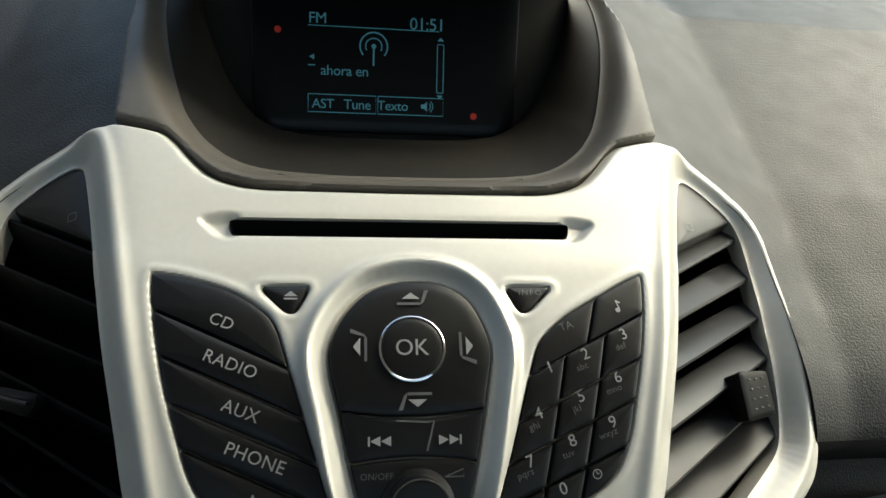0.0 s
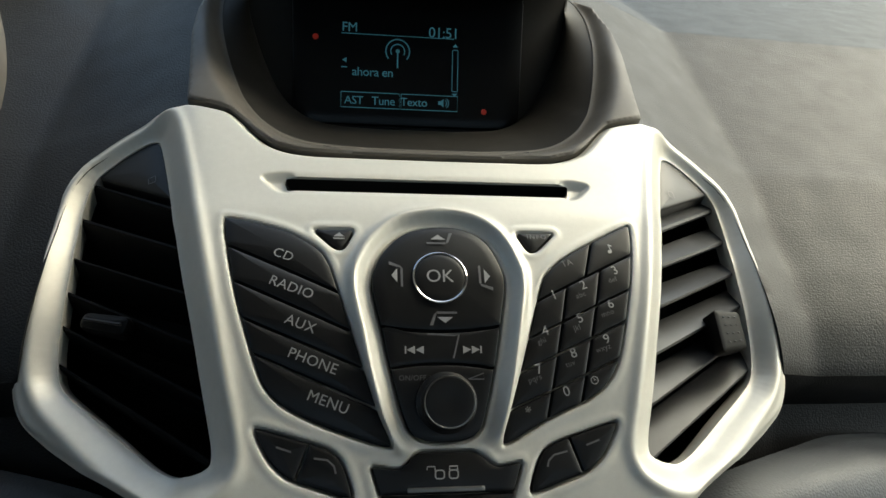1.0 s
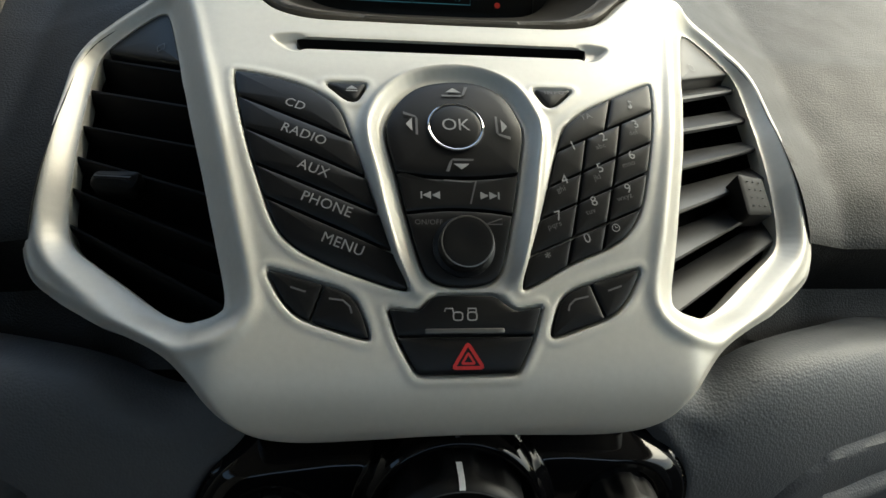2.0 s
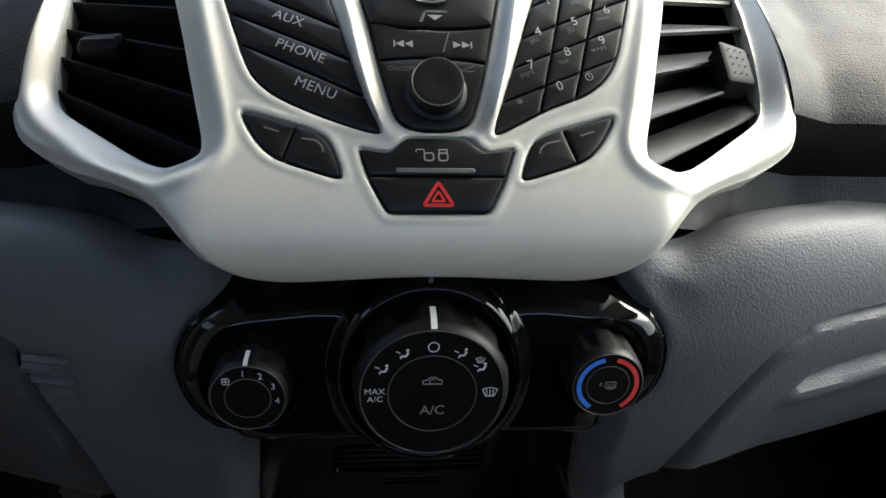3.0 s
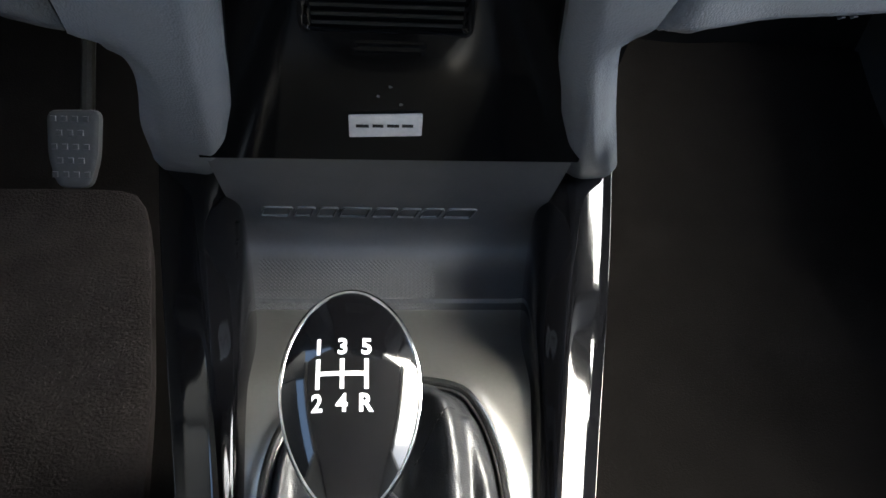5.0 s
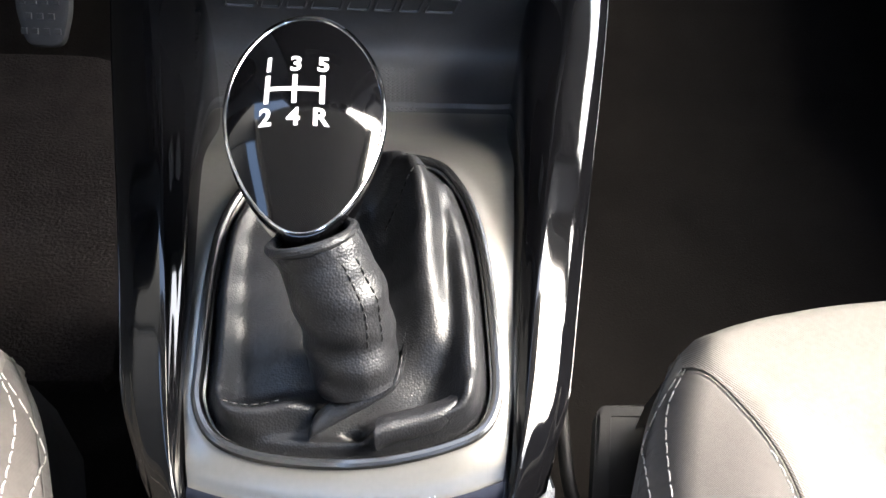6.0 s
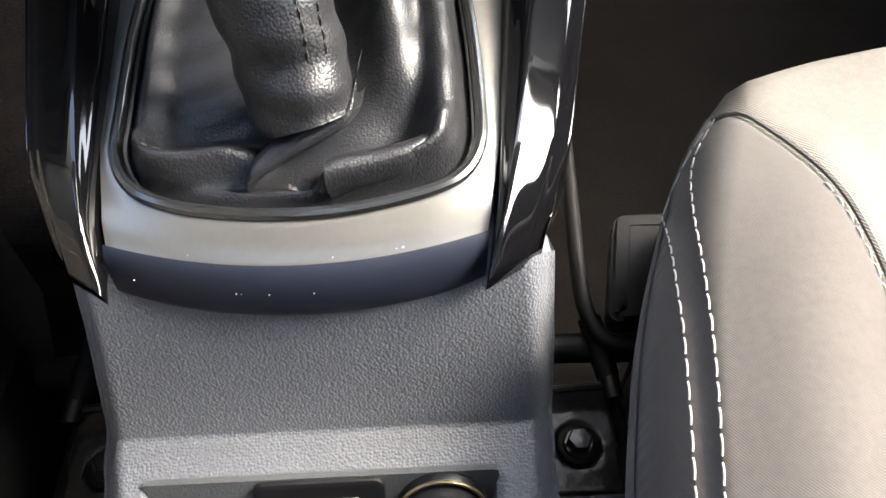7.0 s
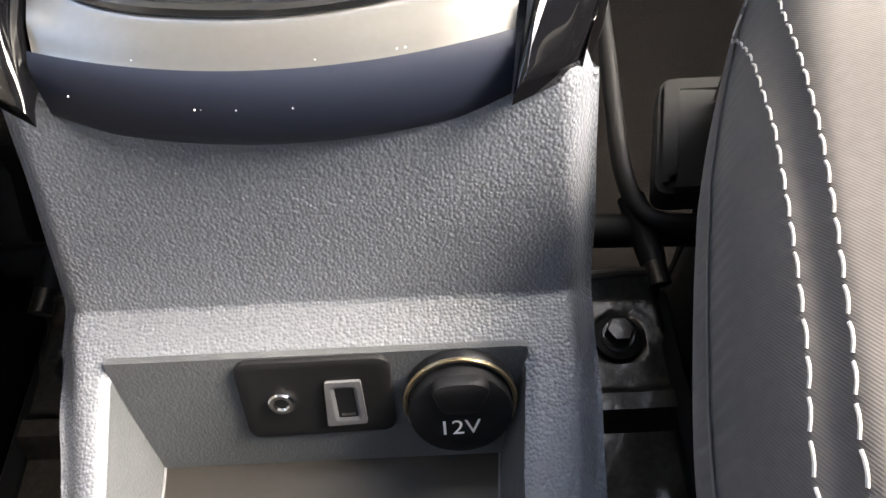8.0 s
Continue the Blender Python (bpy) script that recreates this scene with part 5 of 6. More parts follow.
# ---- gear lever ----
lever = thing("gear_lever", "gear lever with glossy domed knob and wrinkled leather gaiter", "gear lever")
KC, KN, KY = Vector((-0.0190, -0.1835, 0.4291)), Vector((0, -0.310, 0.951)), Vector((-0.020, 0.951, 0.310))


def knob_point(a, b, h):
    return tuple(KC + 0.968 * (Vector((a, 0, 0)) + KY * (b * 1.08) + KN * h))


def egg(k, w=1.0):
    out = []
    for t in np.linspace(0, 2 * np.pi, 64, endpoint=False):
        b = math.sin(t)
        out.append((0.0337 * w * k * math.cos(t) * (1 + 0.10 * b - 0.10 * b * b), 0.0512 * k * b + 0.0024))
    return np.array(out)


rows = []
for k, h, sh in ((0.30, -0.026, -0.028), (0.40, -0.025, -0.028), (0.55, -0.0225, -0.022), (0.72, -0.0185, -0.014), (0.86, -0.0135, -0.007), (0.95, -0.008, -0.002), (0.99, -0.004, 0), (1.0, -0.001, 0), (0.985, 0.0015, 0), (0.955, 0.0025, 0)):
    rows.append([knob_point(a, b + sh, h) for a, b in egg(k)])
knob_part = part("knob", loft(rows), GLOSS, lever, "glossy black egg-shaped knob")
dome = lambda k: 0.0112 - 0.0092 * k**2.2
rows = [[knob_point(a, b, dome(k)) for a, b in egg(k)] for k in (0.955, 0.92, 0.85, 0.76, 0.66, 0.56, 0.45, 0.34, 0.22, 0.10)]
part("knob_cap", loft(rows, True, (False, True)), GLOSS, knob_part, "domed gloss black cap with white gear pattern")
part("chrome_rim", tube([knob_point(a, b, 0.0022) for a, b in egg(0.960)], 0.0007 + 0.0009 * (0.5 + 0.5 * np.sin(np.linspace(0, 2 * np.pi, 64, endpoint=False))), 10, True), CHROME, knob_part, "bright chrome rim")


def on_cap(u, v, h):
    u, v = np.asarray(u, float), np.asarray(v, float)
    k = np.full(u.shape, 0.5)
    for _ in range(12):
        q = np.clip((v - 0.0024) / 0.0512 / np.maximum(k, 1e-3), -1, 1)
        k = np.clip(np.hypot(u / (0.0337 * (1 + 0.10 * q - 0.10 * q * q)), (v - 0.0024) / 0.0512), 1e-3, 1)
    return np.array([knob_point(a, b, dome(q) + 0.0004 + c) for a, b, q, c in zip(u, v, k, h)])


GEAR = [("1", -0.0148, 0.0226), ("3", -0.0036, 0.0226), ("5", 0.0076, 0.0226), ("2", -0.0148, -0.0026), ("4", -0.0036, -0.0026), ("R", 0.0076, -0.0026)]
for word, a, b in GEAR:
    printed("gear_mark", text_shape(word, 0.0104, 1.0, 0.00035), on_cap, a, b, 0, 0.0, WHITE, knob_part, flip=1)
bars = [fan([(x - 0.0010, k), (x + 0.0010, k), (x + 0.0010, k + 0.0045), (x - 0.0010, k + 0.0045)]) for x in (-0.0112, 0.0, 0.0112) for k in (-0.0068, -0.0022, 0.0023)]
bars += [fan([(x, -0.0010), (x + 0.0032, -0.0010), (x + 0.0032, 0.0010), (x, 0.0010)]) for x in np.arange(7) * 0.0032 - 0.0112]
printed("gear_pattern", flat_join(*bars), on_cap, -0.0036, 0.0100, 0, 0.0, WHITE, knob_part, flip=1)

COLLAR, FOOT = Vector((-0.0140, -0.2290, 0.4128)), Vector((-0.0008, -0.2535, 0.3700))
CN = (COLLAR - FOOT).normalized()
ca = Vector((1, 0, 0)) - CN * CN.x
ca.normalize()
cb = CN.cross(ca)


def ridge(x, y, line, width):
    """A soft fold along points (x, y, height)."""
    best, out = np.full(x.shape, 1e9), np.zeros(x.shape)
    p = curve(line, steps=5)
    for a, b in zip(p[:-1], p[1:]):
        e = (b - a)[:2]
        k = np.clip(((x - a[0]) * e[0] + (y - a[1]) * e[1]) / (e @ e + 1e-12), 0, 1)
        d = np.hypot(x - a[0] - k * e[0], y - a[1] - k * e[1])
        out = np.where(d < best, a[2] + k * (b[2] - a[2]), out)
        best = np.minimum(best, d)
    return out * np.exp(-((best / width) ** 2))


SKIRT = resample(offset(RING, 0.0032), 0.0016)


def skirt_fn(x, y, h):
    x, y = np.asarray(x, float), np.asarray(y, float)
    return np.stack([x, y - 0.119 * h, 0.347 + 0.119 * (y + 0.2795) + h], -1)


def skirt_height(x, y):
    """The loose leather between the ring and the sleeve: a tall swag on one side, rolls along the rear edge, folds at the sleeve's foot."""
    e = -sdf(SKIRT, x, y)
    folds = [ridge(x, y, [(0.018, -0.146, 0.020), (0.026, -0.156, 0.030), (0.0300, -0.178, 0.027), (0.0305, -0.205, 0.020), (0.034, -0.235, 0.012)], 0.0125),
             ridge(x, y, [(0.040, -0.160, 0.016), (0.0462, -0.190, 0.016), (0.0488, -0.225, 0.0145), (0.0482, -0.252, 0.0145), (0.0470, -0.2640, 0.0130)], 0.0088),
             ridge(x, y, [(0.0478, -0.2600, 0.011), (0.0440, -0.2700, 0.0135), (0.0300, -0.2765, 0.0125), (0.0180, -0.2790, 0.0130), (0.0105, -0.2805, 0.0135)], 0.0050),
             ridge(x, y, [(-0.0535, -0.2620, 0.010), (-0.0480, -0.2690, 0.0120), (-0.0380, -0.2705, 0.0120), (-0.0250, -0.2680, 0.0105), (-0.0160, -0.2670, 0.0060)], 0.0058),
             ridge(x, y, [(-0.0560, -0.150, 0.006), (-0.0585, -0.190, 0.007), (-0.0560, -0.230, 0.0065), (-0.0525, -0.258, 0.008)], 0.0055),
             ridge(x, y, [(-0.030, -0.140, 0.008), (0.000, -0.136, 0.012), (0.020, -0.142, 0.016)], 0.0090),
             ridge(x, y, [(-0.0440, -0.2795, 0.0040), (-0.0200, -0.2830, 0.0050), (-0.0020, -0.2835, 0.0065), (0.0085, -0.2832, 0.0075)], 0.0036)]
    h = sum(f**3 for f in folds) ** (1 / 3)
    h = h + 0.0006 * np.sin(160 * x + 55 * y) * smoothstep(e, 0.006, 0.02) + 0.0004 * np.sin(310 * y - 140 * x + 1.3) * smoothstep(e, 0.004, 0.012)
    h = h - 0.0055 * np.exp(-(((x - 0.0035) / 0.0055) ** 2 + ((y + 0.2778) / 0.0022) ** 2))
    return (h + 0.0025) * smoothstep(e, -0.0005, 0.0060) - 0.0010


def sleeve_point(k, a):
    """A point of the sleeve, k from its foot to the collar, a round it."""
    c, s = math.cos(a), math.sin(a)
    rear = max(0.0, math.cos(a + math.radians(95)))
    r = 0.0166 + 0.0022 * (1 - k) + 0.0008 * math.cos(2 * a + 0.5)
    r += 0.0015 * rear * math.exp(-(((k - 0.50) / 0.20) ** 2)) - 0.0014 * rear * math.exp(-(((k - 0.16) / 0.10) ** 2)) - 0.0008 * rear * math.exp(-(((k - 0.84) / 0.06) ** 2))
    r += 0.0005 * math.sin(22 * k + 3.0 * math.cos(a + 0.4)) * (1 - k) + 0.0004 * math.sin(15 * k - 2.1 * a)
    r += 0.00035 * math.cos(22 * a) * max(0.0, (k - 0.86) / 0.14)
    r -= 0.0030 * max(0.0, math.cos(a - math.radians(200))) * max(0.0, 1 - k / 0.5)
    right = max(0.0, math.cos(a + math.radians(40))) ** 2
    lean = 0.0006 * right * math.exp(-(((k - 0.10) / 0.22) ** 2))
    return FOOT.lerp(COLLAR, k) + ca * ((r + lean) * c + 0.0036 * math.sin(math.pi * max(0.0, k))) + cb * (r + lean) * s


sides = 72
angles = np.linspace(0, 2 * np.pi, sides, endpoint=False)
levels = np.linspace(-0.22, 1.0, 46)
G = np.array([[tuple(sleeve_point(k, a)) for a in angles] for k in levels])
cuff_line = curve([(0.0205, -0.2560, 0.0235), (0.0178, -0.2650, 0.0205), (0.0085, -0.2702, 0.0170), (-0.0030, -0.2750, 0.0135), (-0.0132, -0.2796, 0.0095), (-0.0155, -0.2805, 0.0060)], steps=7)
q = np.linspace(0, 1, len(cuff_line))
front = skirt_fn(cuff_line[:, 0], cuff_line[:, 1], cuff_line[:, 2])
cuff = [front + np.array((0.002, 0.016, 0.004)) * (1 - 0.55 * q[:, None]), front + np.array((0.0006, 0.008, 0.0036)) * (1 - 0.4 * q[:, None]), front + np.array((0.0, 0.0025, 0.0018)), front, front + np.array((0.0, 0.0004, -0.0018)), front + np.array((0.0008, 0.0035, -0.0042)), front + np.array((0.002, 0.010, -0.0075))]
lip = curve([(0.0478, -0.2655, 0.0110), (0.0380, -0.2740, 0.0135), (0.0250, -0.2785, 0.0140), (0.0150, -0.2812, 0.0150), (0.0102, -0.2830, 0.0150)], steps=6)
low = skirt_fn(lip[:, 0], lip[:, 1], lip[:, 2])
q = np.linspace(1, 0, len(lip))[:, None]
lip_rows = [low + np.array((0.0006, 0.010, -0.0030)), low + np.array((0.0, 0.0050, 0.0008)), low + np.array((0, 0.0016, 0.0014)), low, low + np.array((0, -0.0010, -0.0026)), low + np.array((0.0004, -0.0008, -0.0075)), low + np.array((0.001, 0.001, -0.013))]
gaiter = part("gaiter", join(patch(skirt_fn, SKIRT, [], 0.0011, skirt_height, 0.004), loft(list(G), True, (False, False)), loft(cuff, False), loft(lip_rows, False)), LEATHER, lever, "black wrinkled leather gaiter", 80)
part("gaiter_collar", tube([COLLAR - CN * 0.0004 + ca * 0.0162 * math.cos(a) + cb * 0.0162 * math.sin(a) for a in np.linspace(0, 6.2832, 49)[:-1]], 0.0021, 10, True), LEATHER, gaiter, "gathered leather collar")


def seam(points, out, length=0.0028, gap=0.0012, r=0.0004):
    """Stitches along a line of 3D points, lifted towards out."""
    p = np.array(points, float)
    t = np.r_[0, np.cumsum(np.linalg.norm(np.diff(p, axis=0), axis=1))]
    made, k = [], 0.0
    while k + length < t[-1]:
        w = np.array([[np.interp(v, t, p[:, i]) for i in range(3)] for v in np.linspace(k, k + length, 3)]) + np.array(out) * np.array([[-0.2], [1], [-0.2]])
        made.append(tube(w, r, 5))
        k += length + gap
    return join(*made)


col = int(np.argmin(np.abs(angles - radians(360 - 52))))
out = (ca * math.cos(angles[col]) + cb * math.sin(angles[col])) * 0.0005
part("seam_stitching", join(*[seam(G[14:42, col + k], out) for k in (-2, 2)]), DARKTHREAD, gaiter, "dark double stitching")
swag = np.array([(0.0125, -0.178), (0.020, -0.168), (0.027, -0.160), (0.033, -0.156)])
roll = curve([(-0.050, -0.2660), (-0.040, -0.2672), (-0.028, -0.2650)], steps=6)
for w in (curve(swag, steps=6), roll):
    part("skirt_stitching", seam(skirt_fn(w[:, 0], w[:, 1], skirt_height(w[:, 0], w[:, 1])), (0, -0.0002, 0.0005)), DARKTHREAD, gaiter, "dark stitched seam in the loose leather")

# ---- seats ----
SIDE = [(0.1620, -0.2170), (0.1450, -0.2410), (0.1345, -0.2610), (0.1178, -0.2995), (0.1083, -0.3250), (0.1045, -0.3374), (0.0964, -0.3680), (0.0893, -0.4019), (0.0862, -0.44), (0.085, -0.55), (0.085, -0.80)]
FRONT = [(0.56, -0.200), (0.40, -0.198), (0.26, -0.200), (0.21, -0.204), (0.183, -0.2095)]
SEAT_OUT = np.vstack([curve(SIDE, steps=5), [(0.60, -0.80), (0.60, -0.188)], curve(FRONT, steps=4)])
LIGHT = curve([(0.1520, -0.2385), (0.1622, -0.2560), (0.1680, -0.2740), (0.1712, -0.2930), (0.1722, -0.3130), (0.1726, -0.3320), (0.1732, -0.3550), (0.174, -0.40), (0.172, -0.47), (0.168, -0.60), (0.168, -0.80)], steps=5)


def seat_top(x, y):
    d = -sdf(SEAT_OUT, x, y)
    r = 0.017
    e = np.clip(r - d, 0, r)
    z = 0.347 - (r - np.sqrt(np.maximum(r * r - e * e, 1e-9))) * 2.0
    z += 0.009 * smoothstep(x, 0.165, 0.30)
    z += 0.013 * np.exp(-(((d - 0.040) / 0.026) ** 2)) * smoothstep(-y, 0.23, 0.33)
    return z - 0.012 * smoothstep(d, 0.07, 0.14)


def seat_fn(sgn):
    def fn(x, y, h):
        x, y = np.asarray(x, float), np.asarray(y, float)
        return np.stack([sgn * x, y + 0 * x, seat_top(x, y) + h], -1)
    return fn


def seam_dashes(fn, line, shift, length=0.0056, gap=0.0017, r=0.00034):
    p = curve(line, steps=1) if len(line) < 3 else np.array(line)
    s = np.r_[0, np.cumsum(np.linalg.norm(np.diff(p, axis=0), axis=1))]
    out, k = [], 0.0
    while k + length < s[-1]:
        q = np.array([[np.interp(v, s, p[:, 0]), np.interp(v, s, p[:, 1])] for v in np.linspace(k, k + length, 4)]) + shift
        lift = np.array([-0.0003, 0.0004, 0.0004, -0.0003])
        out.append(tube(fn(q[:, 0], q[:, 1], lift), r, 6))
        k += length + gap
    return join(*out)


def front_seat(sgn):
    seat = thing("front_seat", "light fabric front seat cushion with grey bolster and white stitching", "car seat", "front seats")
    fn = seat_fn(sgn)
    seam = curve([(0.1530, -0.2370), (0.1378, -0.2554), (0.1278, -0.2771), (0.1185, -0.3105), (0.1125, -0.3380), (0.1081, -0.3583), (0.1023, -0.3847), (0.0966, -0.4095), (0.0930, -0.45), (0.091, -0.60), (0.091, -0.78)], steps=8)
    seam_2 = curve([(0.1533, -0.2380), (0.1398, -0.2580), (0.1300, -0.2868), (0.1222, -0.3200), (0.1176, -0.3420), (0.1139, -0.3586), (0.1076, -0.3850), (0.1017, -0.4097), (0.0980, -0.45), (0.097, -0.60), (0.099, -0.78)], steps=8)
    groove = curve([(0.1388, -0.2567), (0.1289, -0.2820), (0.1204, -0.3155), (0.1150, -0.3402), (0.1110, -0.3585), (0.1050, -0.3849), (0.0992, -0.4096), (0.0955, -0.45), (0.094, -0.60), (0.094, -0.78)], steps=4)
    groove = np.vstack([groove, groove[::-1]])
    bol = np.vstack([curve(SIDE, steps=5), [(0.168, -0.80)], LIGHT[::-1]])
    top = np.vstack([LIGHT, [(0.60, -0.80), (0.60, -0.188)], curve(FRONT + [(0.162, -0.217)], steps=4)])
    inset = lambda poly: (lambda x, y: -0.0022 * np.exp(-((sdf(poly, x, y) / 0.0022) ** 2)))
    part("bolster", patch(fn, bol, [], 0.0011, lambda x, y: inset(top)(x, y) - 0.0018 * np.exp(-((sdf(groove, x, y) / 0.0022) ** 2)), 0.004), FABRIC_DARK, seat, "grey ribbed fabric bolster")
    part("cushion", patch(fn, top, [], 0.0040, inset(bol), 0.004), FABRIC, seat, "light beige woven fabric top")
    o = curve(SIDE, steps=5)
    rows = []
    for k, (dx, z) in enumerate(((0.0, 0.0), (0.003, -0.020), (0.012, -0.050), (0.030, -0.090), (0.060, -0.130))):
        rows.append([(sgn * (x + dx), y, float(seat_top(np.array([x + 0.0005]), np.array([y]))[0]) + z) for x, y in o])
    part("side_panel", loft(rows, False), FABRIC_DARK, seat, "grey fabric side")
    f = np.vstack([[(0.60, -0.188)], curve(FRONT + [(0.162, -0.217)], steps=4)])
    part("front_panel", loft([[(sgn * x, y + dy, 0.290 + z) for x, y in f] for dy, z in ((0.0, 0.0), (0.004, -0.03), (0.0, -0.08), (-0.03, -0.12))], False), FABRIC_DARK, seat, "grey fabric front")
    part("stitching", seam_dashes(fn, seam, (0.0, 0.0)), THREAD, seat, "white seam thread")
    part("stitching", seam_dashes(fn, seam_2, (0.0, 0.0)), THREAD, seat, "white seam thread")
    part("stitching", seam_dashes(fn, LIGHT[14:], (-0.0035, 0.0), 0.0048), THREAD, seat, "white seam thread")
    part("piping", tube(fn(LIGHT[:, 0], LIGHT[:, 1], np.full(len(LIGHT), 0.0003)), 0.0011, 6), FABRIC, seat, "thin seam piping")
    part("seat_base", box(sgn * 0.36, -0.50, 0.16, 0.42, 0.50, 0.16, 0.02), BLACK, seat, "black seat base")
    return seat


front_seat(1)
front_seat(-1)


def seat_mount(sgn):
    """Pressed steel runner bracket beside the console, bolted to the floor."""
    mount = thing("seat_mount", "worn dark steel seat runner bracket with hex bolt on floor", "seat bracket", "seat mounts")

    def plate(x, t, h):
        x, t = np.asarray(x, float), np.asarray(t, float)
        y = np.interp(t, [0, 0.012, 0.052, 0.056, 0.066, 0.070, 0.30], [-0.284, -0.292, -0.331, -0.334, -0.341, -0.346, -0.62])
        z = np.interp(t, [0, 0.012, 0.052, 0.056, 0.066, 0.070, 0.30], [0.2035, 0.1975, 0.1960, 0.1990, 0.1990, 0.1880, 0.178])
        return np.stack([sgn * x, y + 0 * x, z + h], -1)

    def dents(x, t):
        h = 0.0003 * np.sin(210 * x + 60 * t) * np.sin(150 * t - 90 * x) + 0.0001 * np.sin(900 * x) * np.sin(780 * t)
        h -= 0.0035 * (1 - smoothstep(np.hypot(x - 0.1105, t - 0.030), 0.0085, 0.0120))
        return h - 0.004 * (1 - smoothstep(0.132 - x, 0, 0.004)) ** 2 + 0.0018 * np.exp(-(((t - 0.095) / 0.006) ** 2 + ((x - 0.121) / 0.004) ** 2))

    part("bracket", patch(plate, np.array([(0.0915, 0.0), (0.132, 0.0), (0.132, 0.024), (0.1275, 0.034), (0.1275, 0.30), (0.0960, 0.30), (0.0935, 0.060)]), [], 0.0016, dents, 0.010), STEEL, mount, "bent worn steel plate")
    part("rail", box(sgn * 0.1345, -0.45, 0.150, 0.010, 0.34, 0.070, 0.003), BLACK, mount, "black runner rail")
    part("crossbar", tube([(sgn * 0.09, -0.2850, 0.2055), (sgn * 0.118, -0.2835, 0.2060), (sgn * 0.1325, -0.284, 0.2055)], 0.0022, 8), STEEL, mount, "bright edge bar")
    part("stop_bar", tube([(sgn * 0.09, -0.262, 0.207), (sgn * 0.140, -0.263, 0.206), (sgn * 0.20, -0.266, 0.203)], 0.0075, 12), BLACK, mount, "black cross tube")
    mm = Matrix.Translation((sgn * 0.1105, -0.3085, 0.1950))
    part("washer", lathe([(0.0100, -0.001), (0.0100, 0.0010), (0.0090, 0.0016), (0.0062, 0.0016)], mm, 32), BLACK, mount)
    part("bolt", lathe([(0.0060, 0.001), (0.0060, 0.0070), (0.0052, 0.0084), (0.002, 0.0086)], mm, 6), STEEL, mount, "hex bolt head")
    part("bolt_collar", lathe([(0.0074, 0.0012), (0.0074, 0.0026), (0.0066, 0.0032)], mm, 32), STEEL, mount, "bolt flange")
    part("pivot", tube([(sgn * 0.1235, -0.2495, 0.213), (sgn * 0.1270, -0.268, 0.2095), (sgn * 0.1285, -0.280, 0.2070)], [0.0060, 0.0064, 0.0056], 14), BLACK, mount, "black pivot sleeve")
    part("sleeve_end", tube([(sgn * 0.1285, -0.277, 0.2080), (sgn * 0.1300, -0.290, 0.2050)], 0.0048, 14), STEEL, mount, "bright pin end")
    return mount


seat_mount(1)
seat_mount(-1)
lp = rounded([(0.1265, -0.2640), (0.1425, -0.1980), (0.1900, -0.1980), (0.1900, -0.2640)], 0.008, 5)
handle = thing("seat_lever", "black plastic loop handle under the passenger seat front", "seat lever")
part("loop", loft([[tuple(p) + (z,) for p in np.vstack([q])] for q, z in ((lp, 0.222), (lp, 0.233), (offset(lp, 0.002), 0.235), (offset(lp, 0.0085), 0.235), (offset(lp, 0.0105), 0.232), (offset(lp, 0.0105), 0.222))], True, (False, False)), BLACK, handle, "black moulded loop")
part("insert", loft([[tuple(p) + (z,) for p in q] for q, z in ((offset(lp, 0.0105), 0.2225), (offset(lp, 0.018), 0.2230))], True, (False, True)), BLACK, handle, "dark grey insert")
part("stay", tube([(0.170, -0.232, 0.224), (0.172, -0.235, 0.10)], 0.006, 8), BLACK, handle)
cable = curve([(0.1330, -0.020, 0.180), (0.1310, -0.090, 0.2190), (0.1275, -0.149, 0.2210), (0.1232, -0.1975, 0.2205), (0.1205, -0.2400, 0.2200), (0.1240, -0.2610, 0.2200), (0.1320, -0.2680, 0.2195), (0.1500, -0.2690, 0.215), (0.19, -0.268, 0.19)], steps=8)
solo("floor_cable", tube(cable, 0.0042, 12), BLACK, "black sheathed cable looping along the console foot", "cable")

# ---- floor, mat, pedal ----
def ground_z(x, y):
    return 0.09 + 0.38 * np.maximum(y - 0.30, 0) + 0.003 * np.sin(31 * x) * np.sin(27 * y)


floor_fn = lambda x, y, h: np.stack([x, y, ground_z(x, y) + h], -1)
solo("floor", patch(floor_fn, np.array([(-0.74, -1.5), (0.74, -1.5), (0.74, 0.62), (-0.74, 0.62)]), [], 0.03, None, 0.02), CARPET, "dark carpeted car floor", "floor", kind="structure")
MATP = np.vstack([curve([(-0.60, 0.345), (-0.36, 0.346), (-0.312, 0.333), (-0.292, 0.285), (-0.268, 0.20), (-0.232, 0.045), (-0.205, -0.10)], steps=4), [(-0.60, -0.10)]])
solo("floor_mat", solid(resample(MATP, 0.02), lambda x, y, h: np.stack([x, y, ground_z(x, y) + h], -1), 0.016, -0.002, 0.005), MAT, "dark brown carpet mat on driver floor", "floor mat")
pedal = thing("pedal", "ribbed black rubber pedal on a steel arm", "pedal")
PM = Matrix.Translation((-0.3660, 0.330, 0.195)) @ Matrix.Rotation(radians(52), 4, "X")
pp = rounded([(-0.030, 0.044), (0.031, 0.046), (0.028, -0.010), (0.018, -0.046), (-0.020, -0.046), (-0.030, -0.010)], 0.012, 5)
pfn = lambda u, v, h: np.array([tuple(PM @ Vector((float(a), float(b), float(c)))) for a, b, c in zip(np.ravel(u), np.ravel(v), np.ravel(h))])
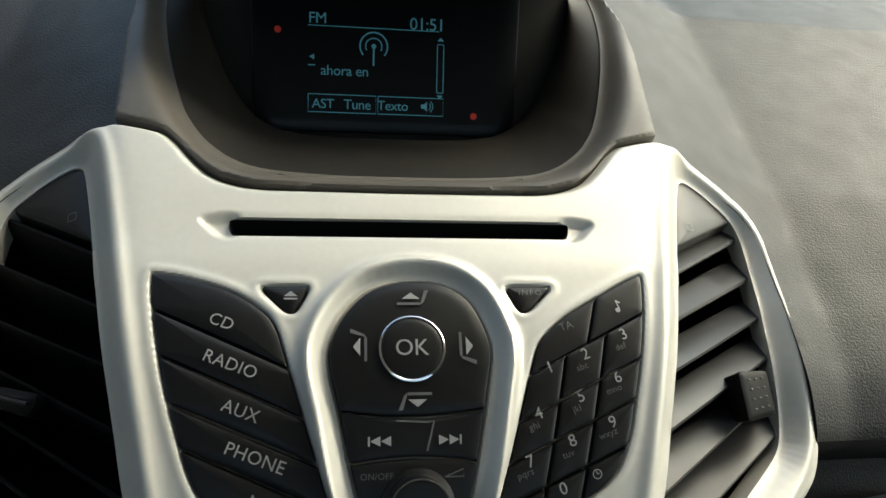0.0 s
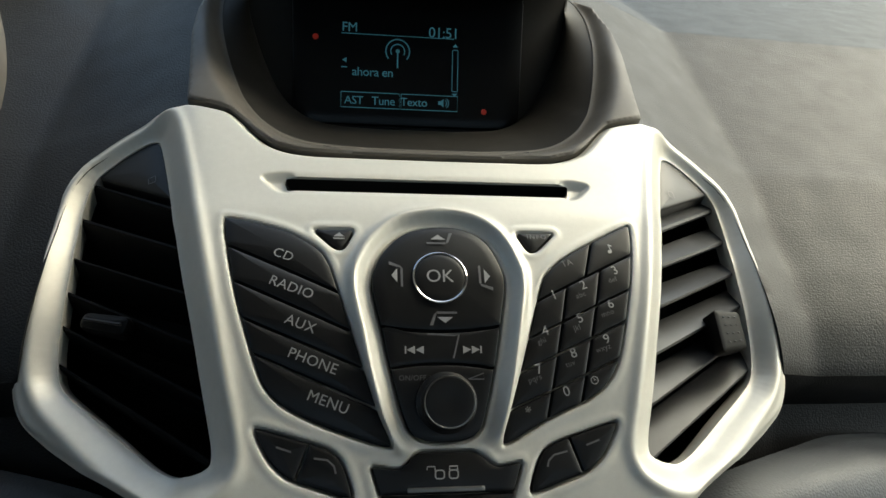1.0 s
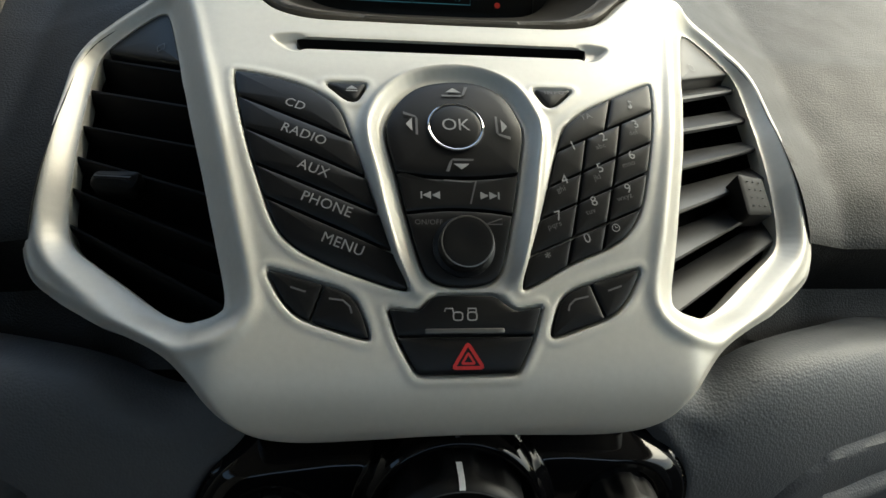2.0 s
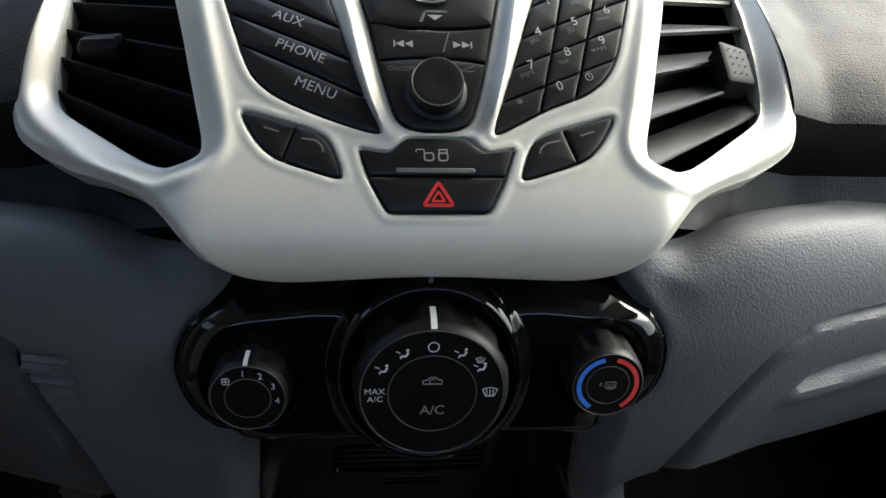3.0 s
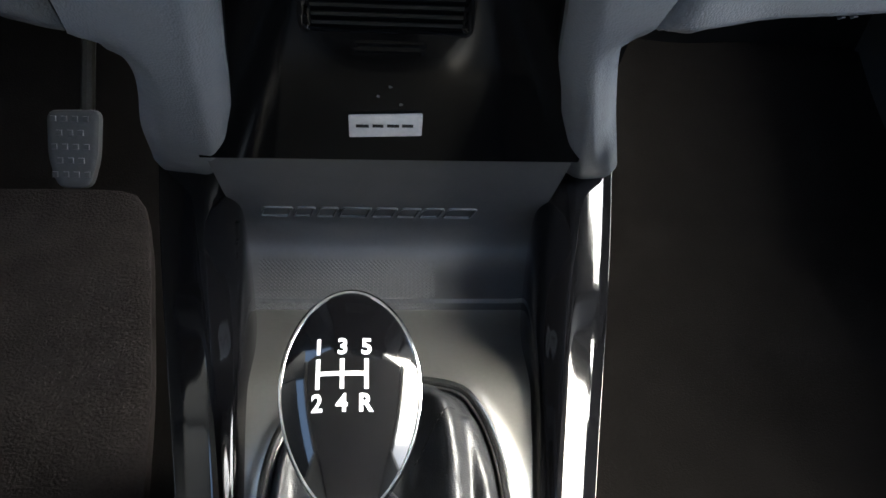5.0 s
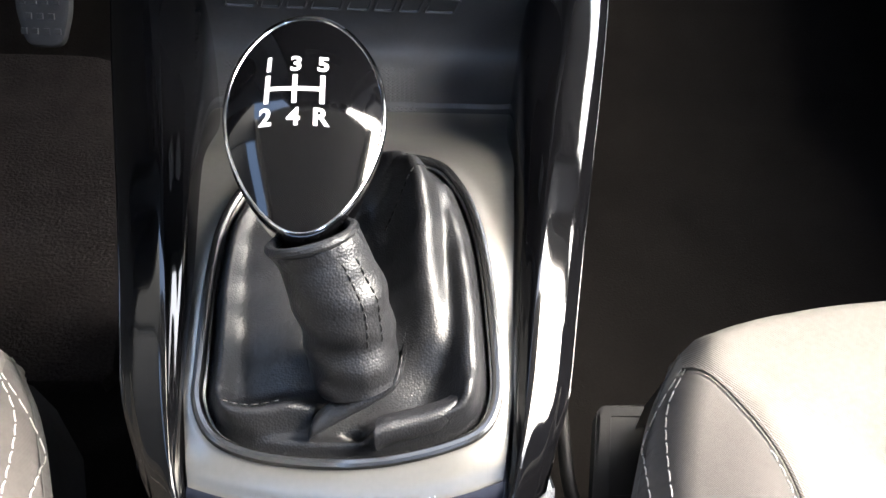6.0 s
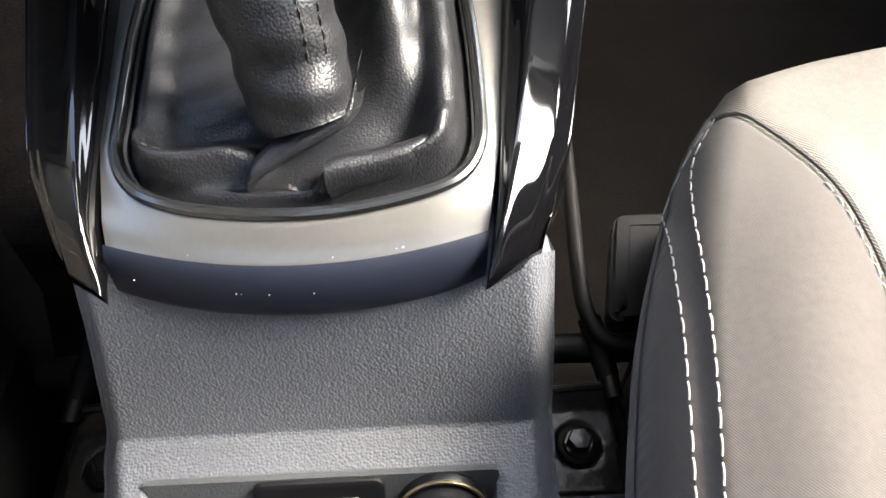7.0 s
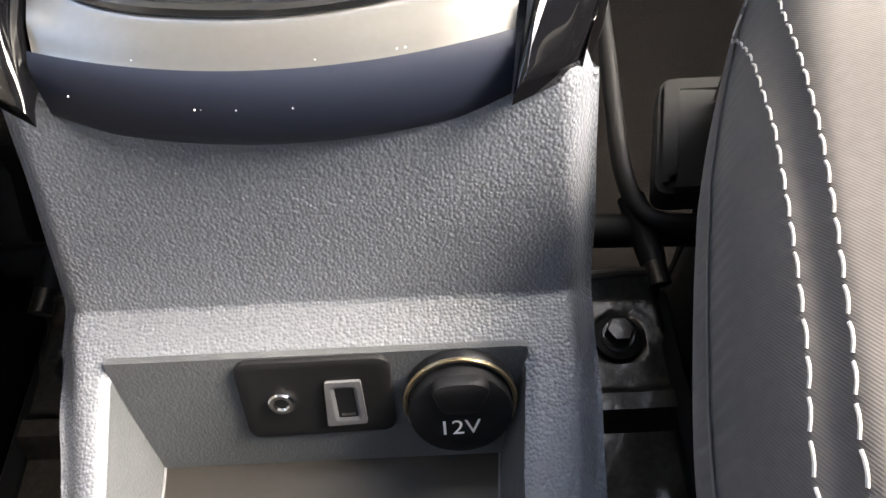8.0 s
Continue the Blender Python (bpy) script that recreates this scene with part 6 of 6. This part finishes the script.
pad_ob = part("rubber_pad", solid(pp, pfn, 0.010, 0.0, 0.004), PEDAL, pedal, "ribbed rubber pad")
for i in range(5):
    for j in range(4):
        x, y = -0.018 + 0.012 * j + (0.003 if i % 2 else -0.003), 0.034 - 0.016 * i
        if abs(x) < 0.021:
            part("stud", lathe([(0.0048, 0.0095), (0.0040, 0.0118), (0.0015, 0.0120)], PM @ Matrix.Translation((x, y, 0)) @ Matrix.Rotation(0.785, 4, "Z"), 4), PEDAL, pad_ob)
part("arm", tube([tuple(PM @ Vector((0.012, 0.03, -0.002))), (-0.345, 0.40, 0.30), (-0.335, 0.43, 0.45)], 0.008, 10), STEEL, pedal, "steel pedal arm")

# ---- unseen cabin shell round the camera, added to shape the daylight ----
def sheet(name, x0, x1, y0, y1, z0, z1, mat, label):
    return solo(name, box((x0 + x1) / 2, (y0 + y1) / 2, (z0 + z1) / 2, abs(x1 - x0), abs(y1 - y0), abs(z1 - z0), 0.01), mat, label, "car body", kind="structure")


sheet("ceiling", -0.78, 0.78, -1.16, 0.10, 1.32, 1.36, LINING, "pale fabric roof lining")
# unseen sides: their heights set how much daylight enters and what the rails reflect
for sgn, nm in ((-1, "wall_left"), (1, "wall_right")):
    sheet(nm, sgn * 0.74, sgn * 0.80, -1.16, -0.05, 0.0, 0.74 if sgn > 0 else 1.05, DARKGREY, "unseen dark panel below the side window, height set to limit daylight")
    sheet(nm + "_front", sgn * 0.74, sgn * 0.80, -0.05, 0.95, 0.0, 0.68 if sgn > 0 else 1.26, DARKGREY, "unseen dark panel beside the front footwell, height set to limit daylight")
    sheet(nm + "_rear", sgn * 0.72, sgn * 0.78, -1.16, -0.62, 0.40, 1.33, LINING, "pale door pillar between windows")
    sheet(nm + "_top", sgn * 0.72, sgn * 0.78, -1.16, 0.10, 1.25, 1.33, LINING, "pale rail above the side window")
# added blocker: keeps daylight from the rear off the lower trims
sheet("wall_rear", -0.78, 0.78, -1.16, -1.10, 0.0, 1.12, BLACK, "unseen black sheet behind the seats, added to hold back rear daylight")
sheet("wall_front", -0.76, 0.76, 0.62, 0.66, 0.0, 0.86, BLACK, "black bulkhead behind the dashboard")
solo("ground", box(0, 0, -0.4, 60, 60, 0.1, 0.05), CONCRETE, "pale paved ground outside the car", "ground", kind="structure")
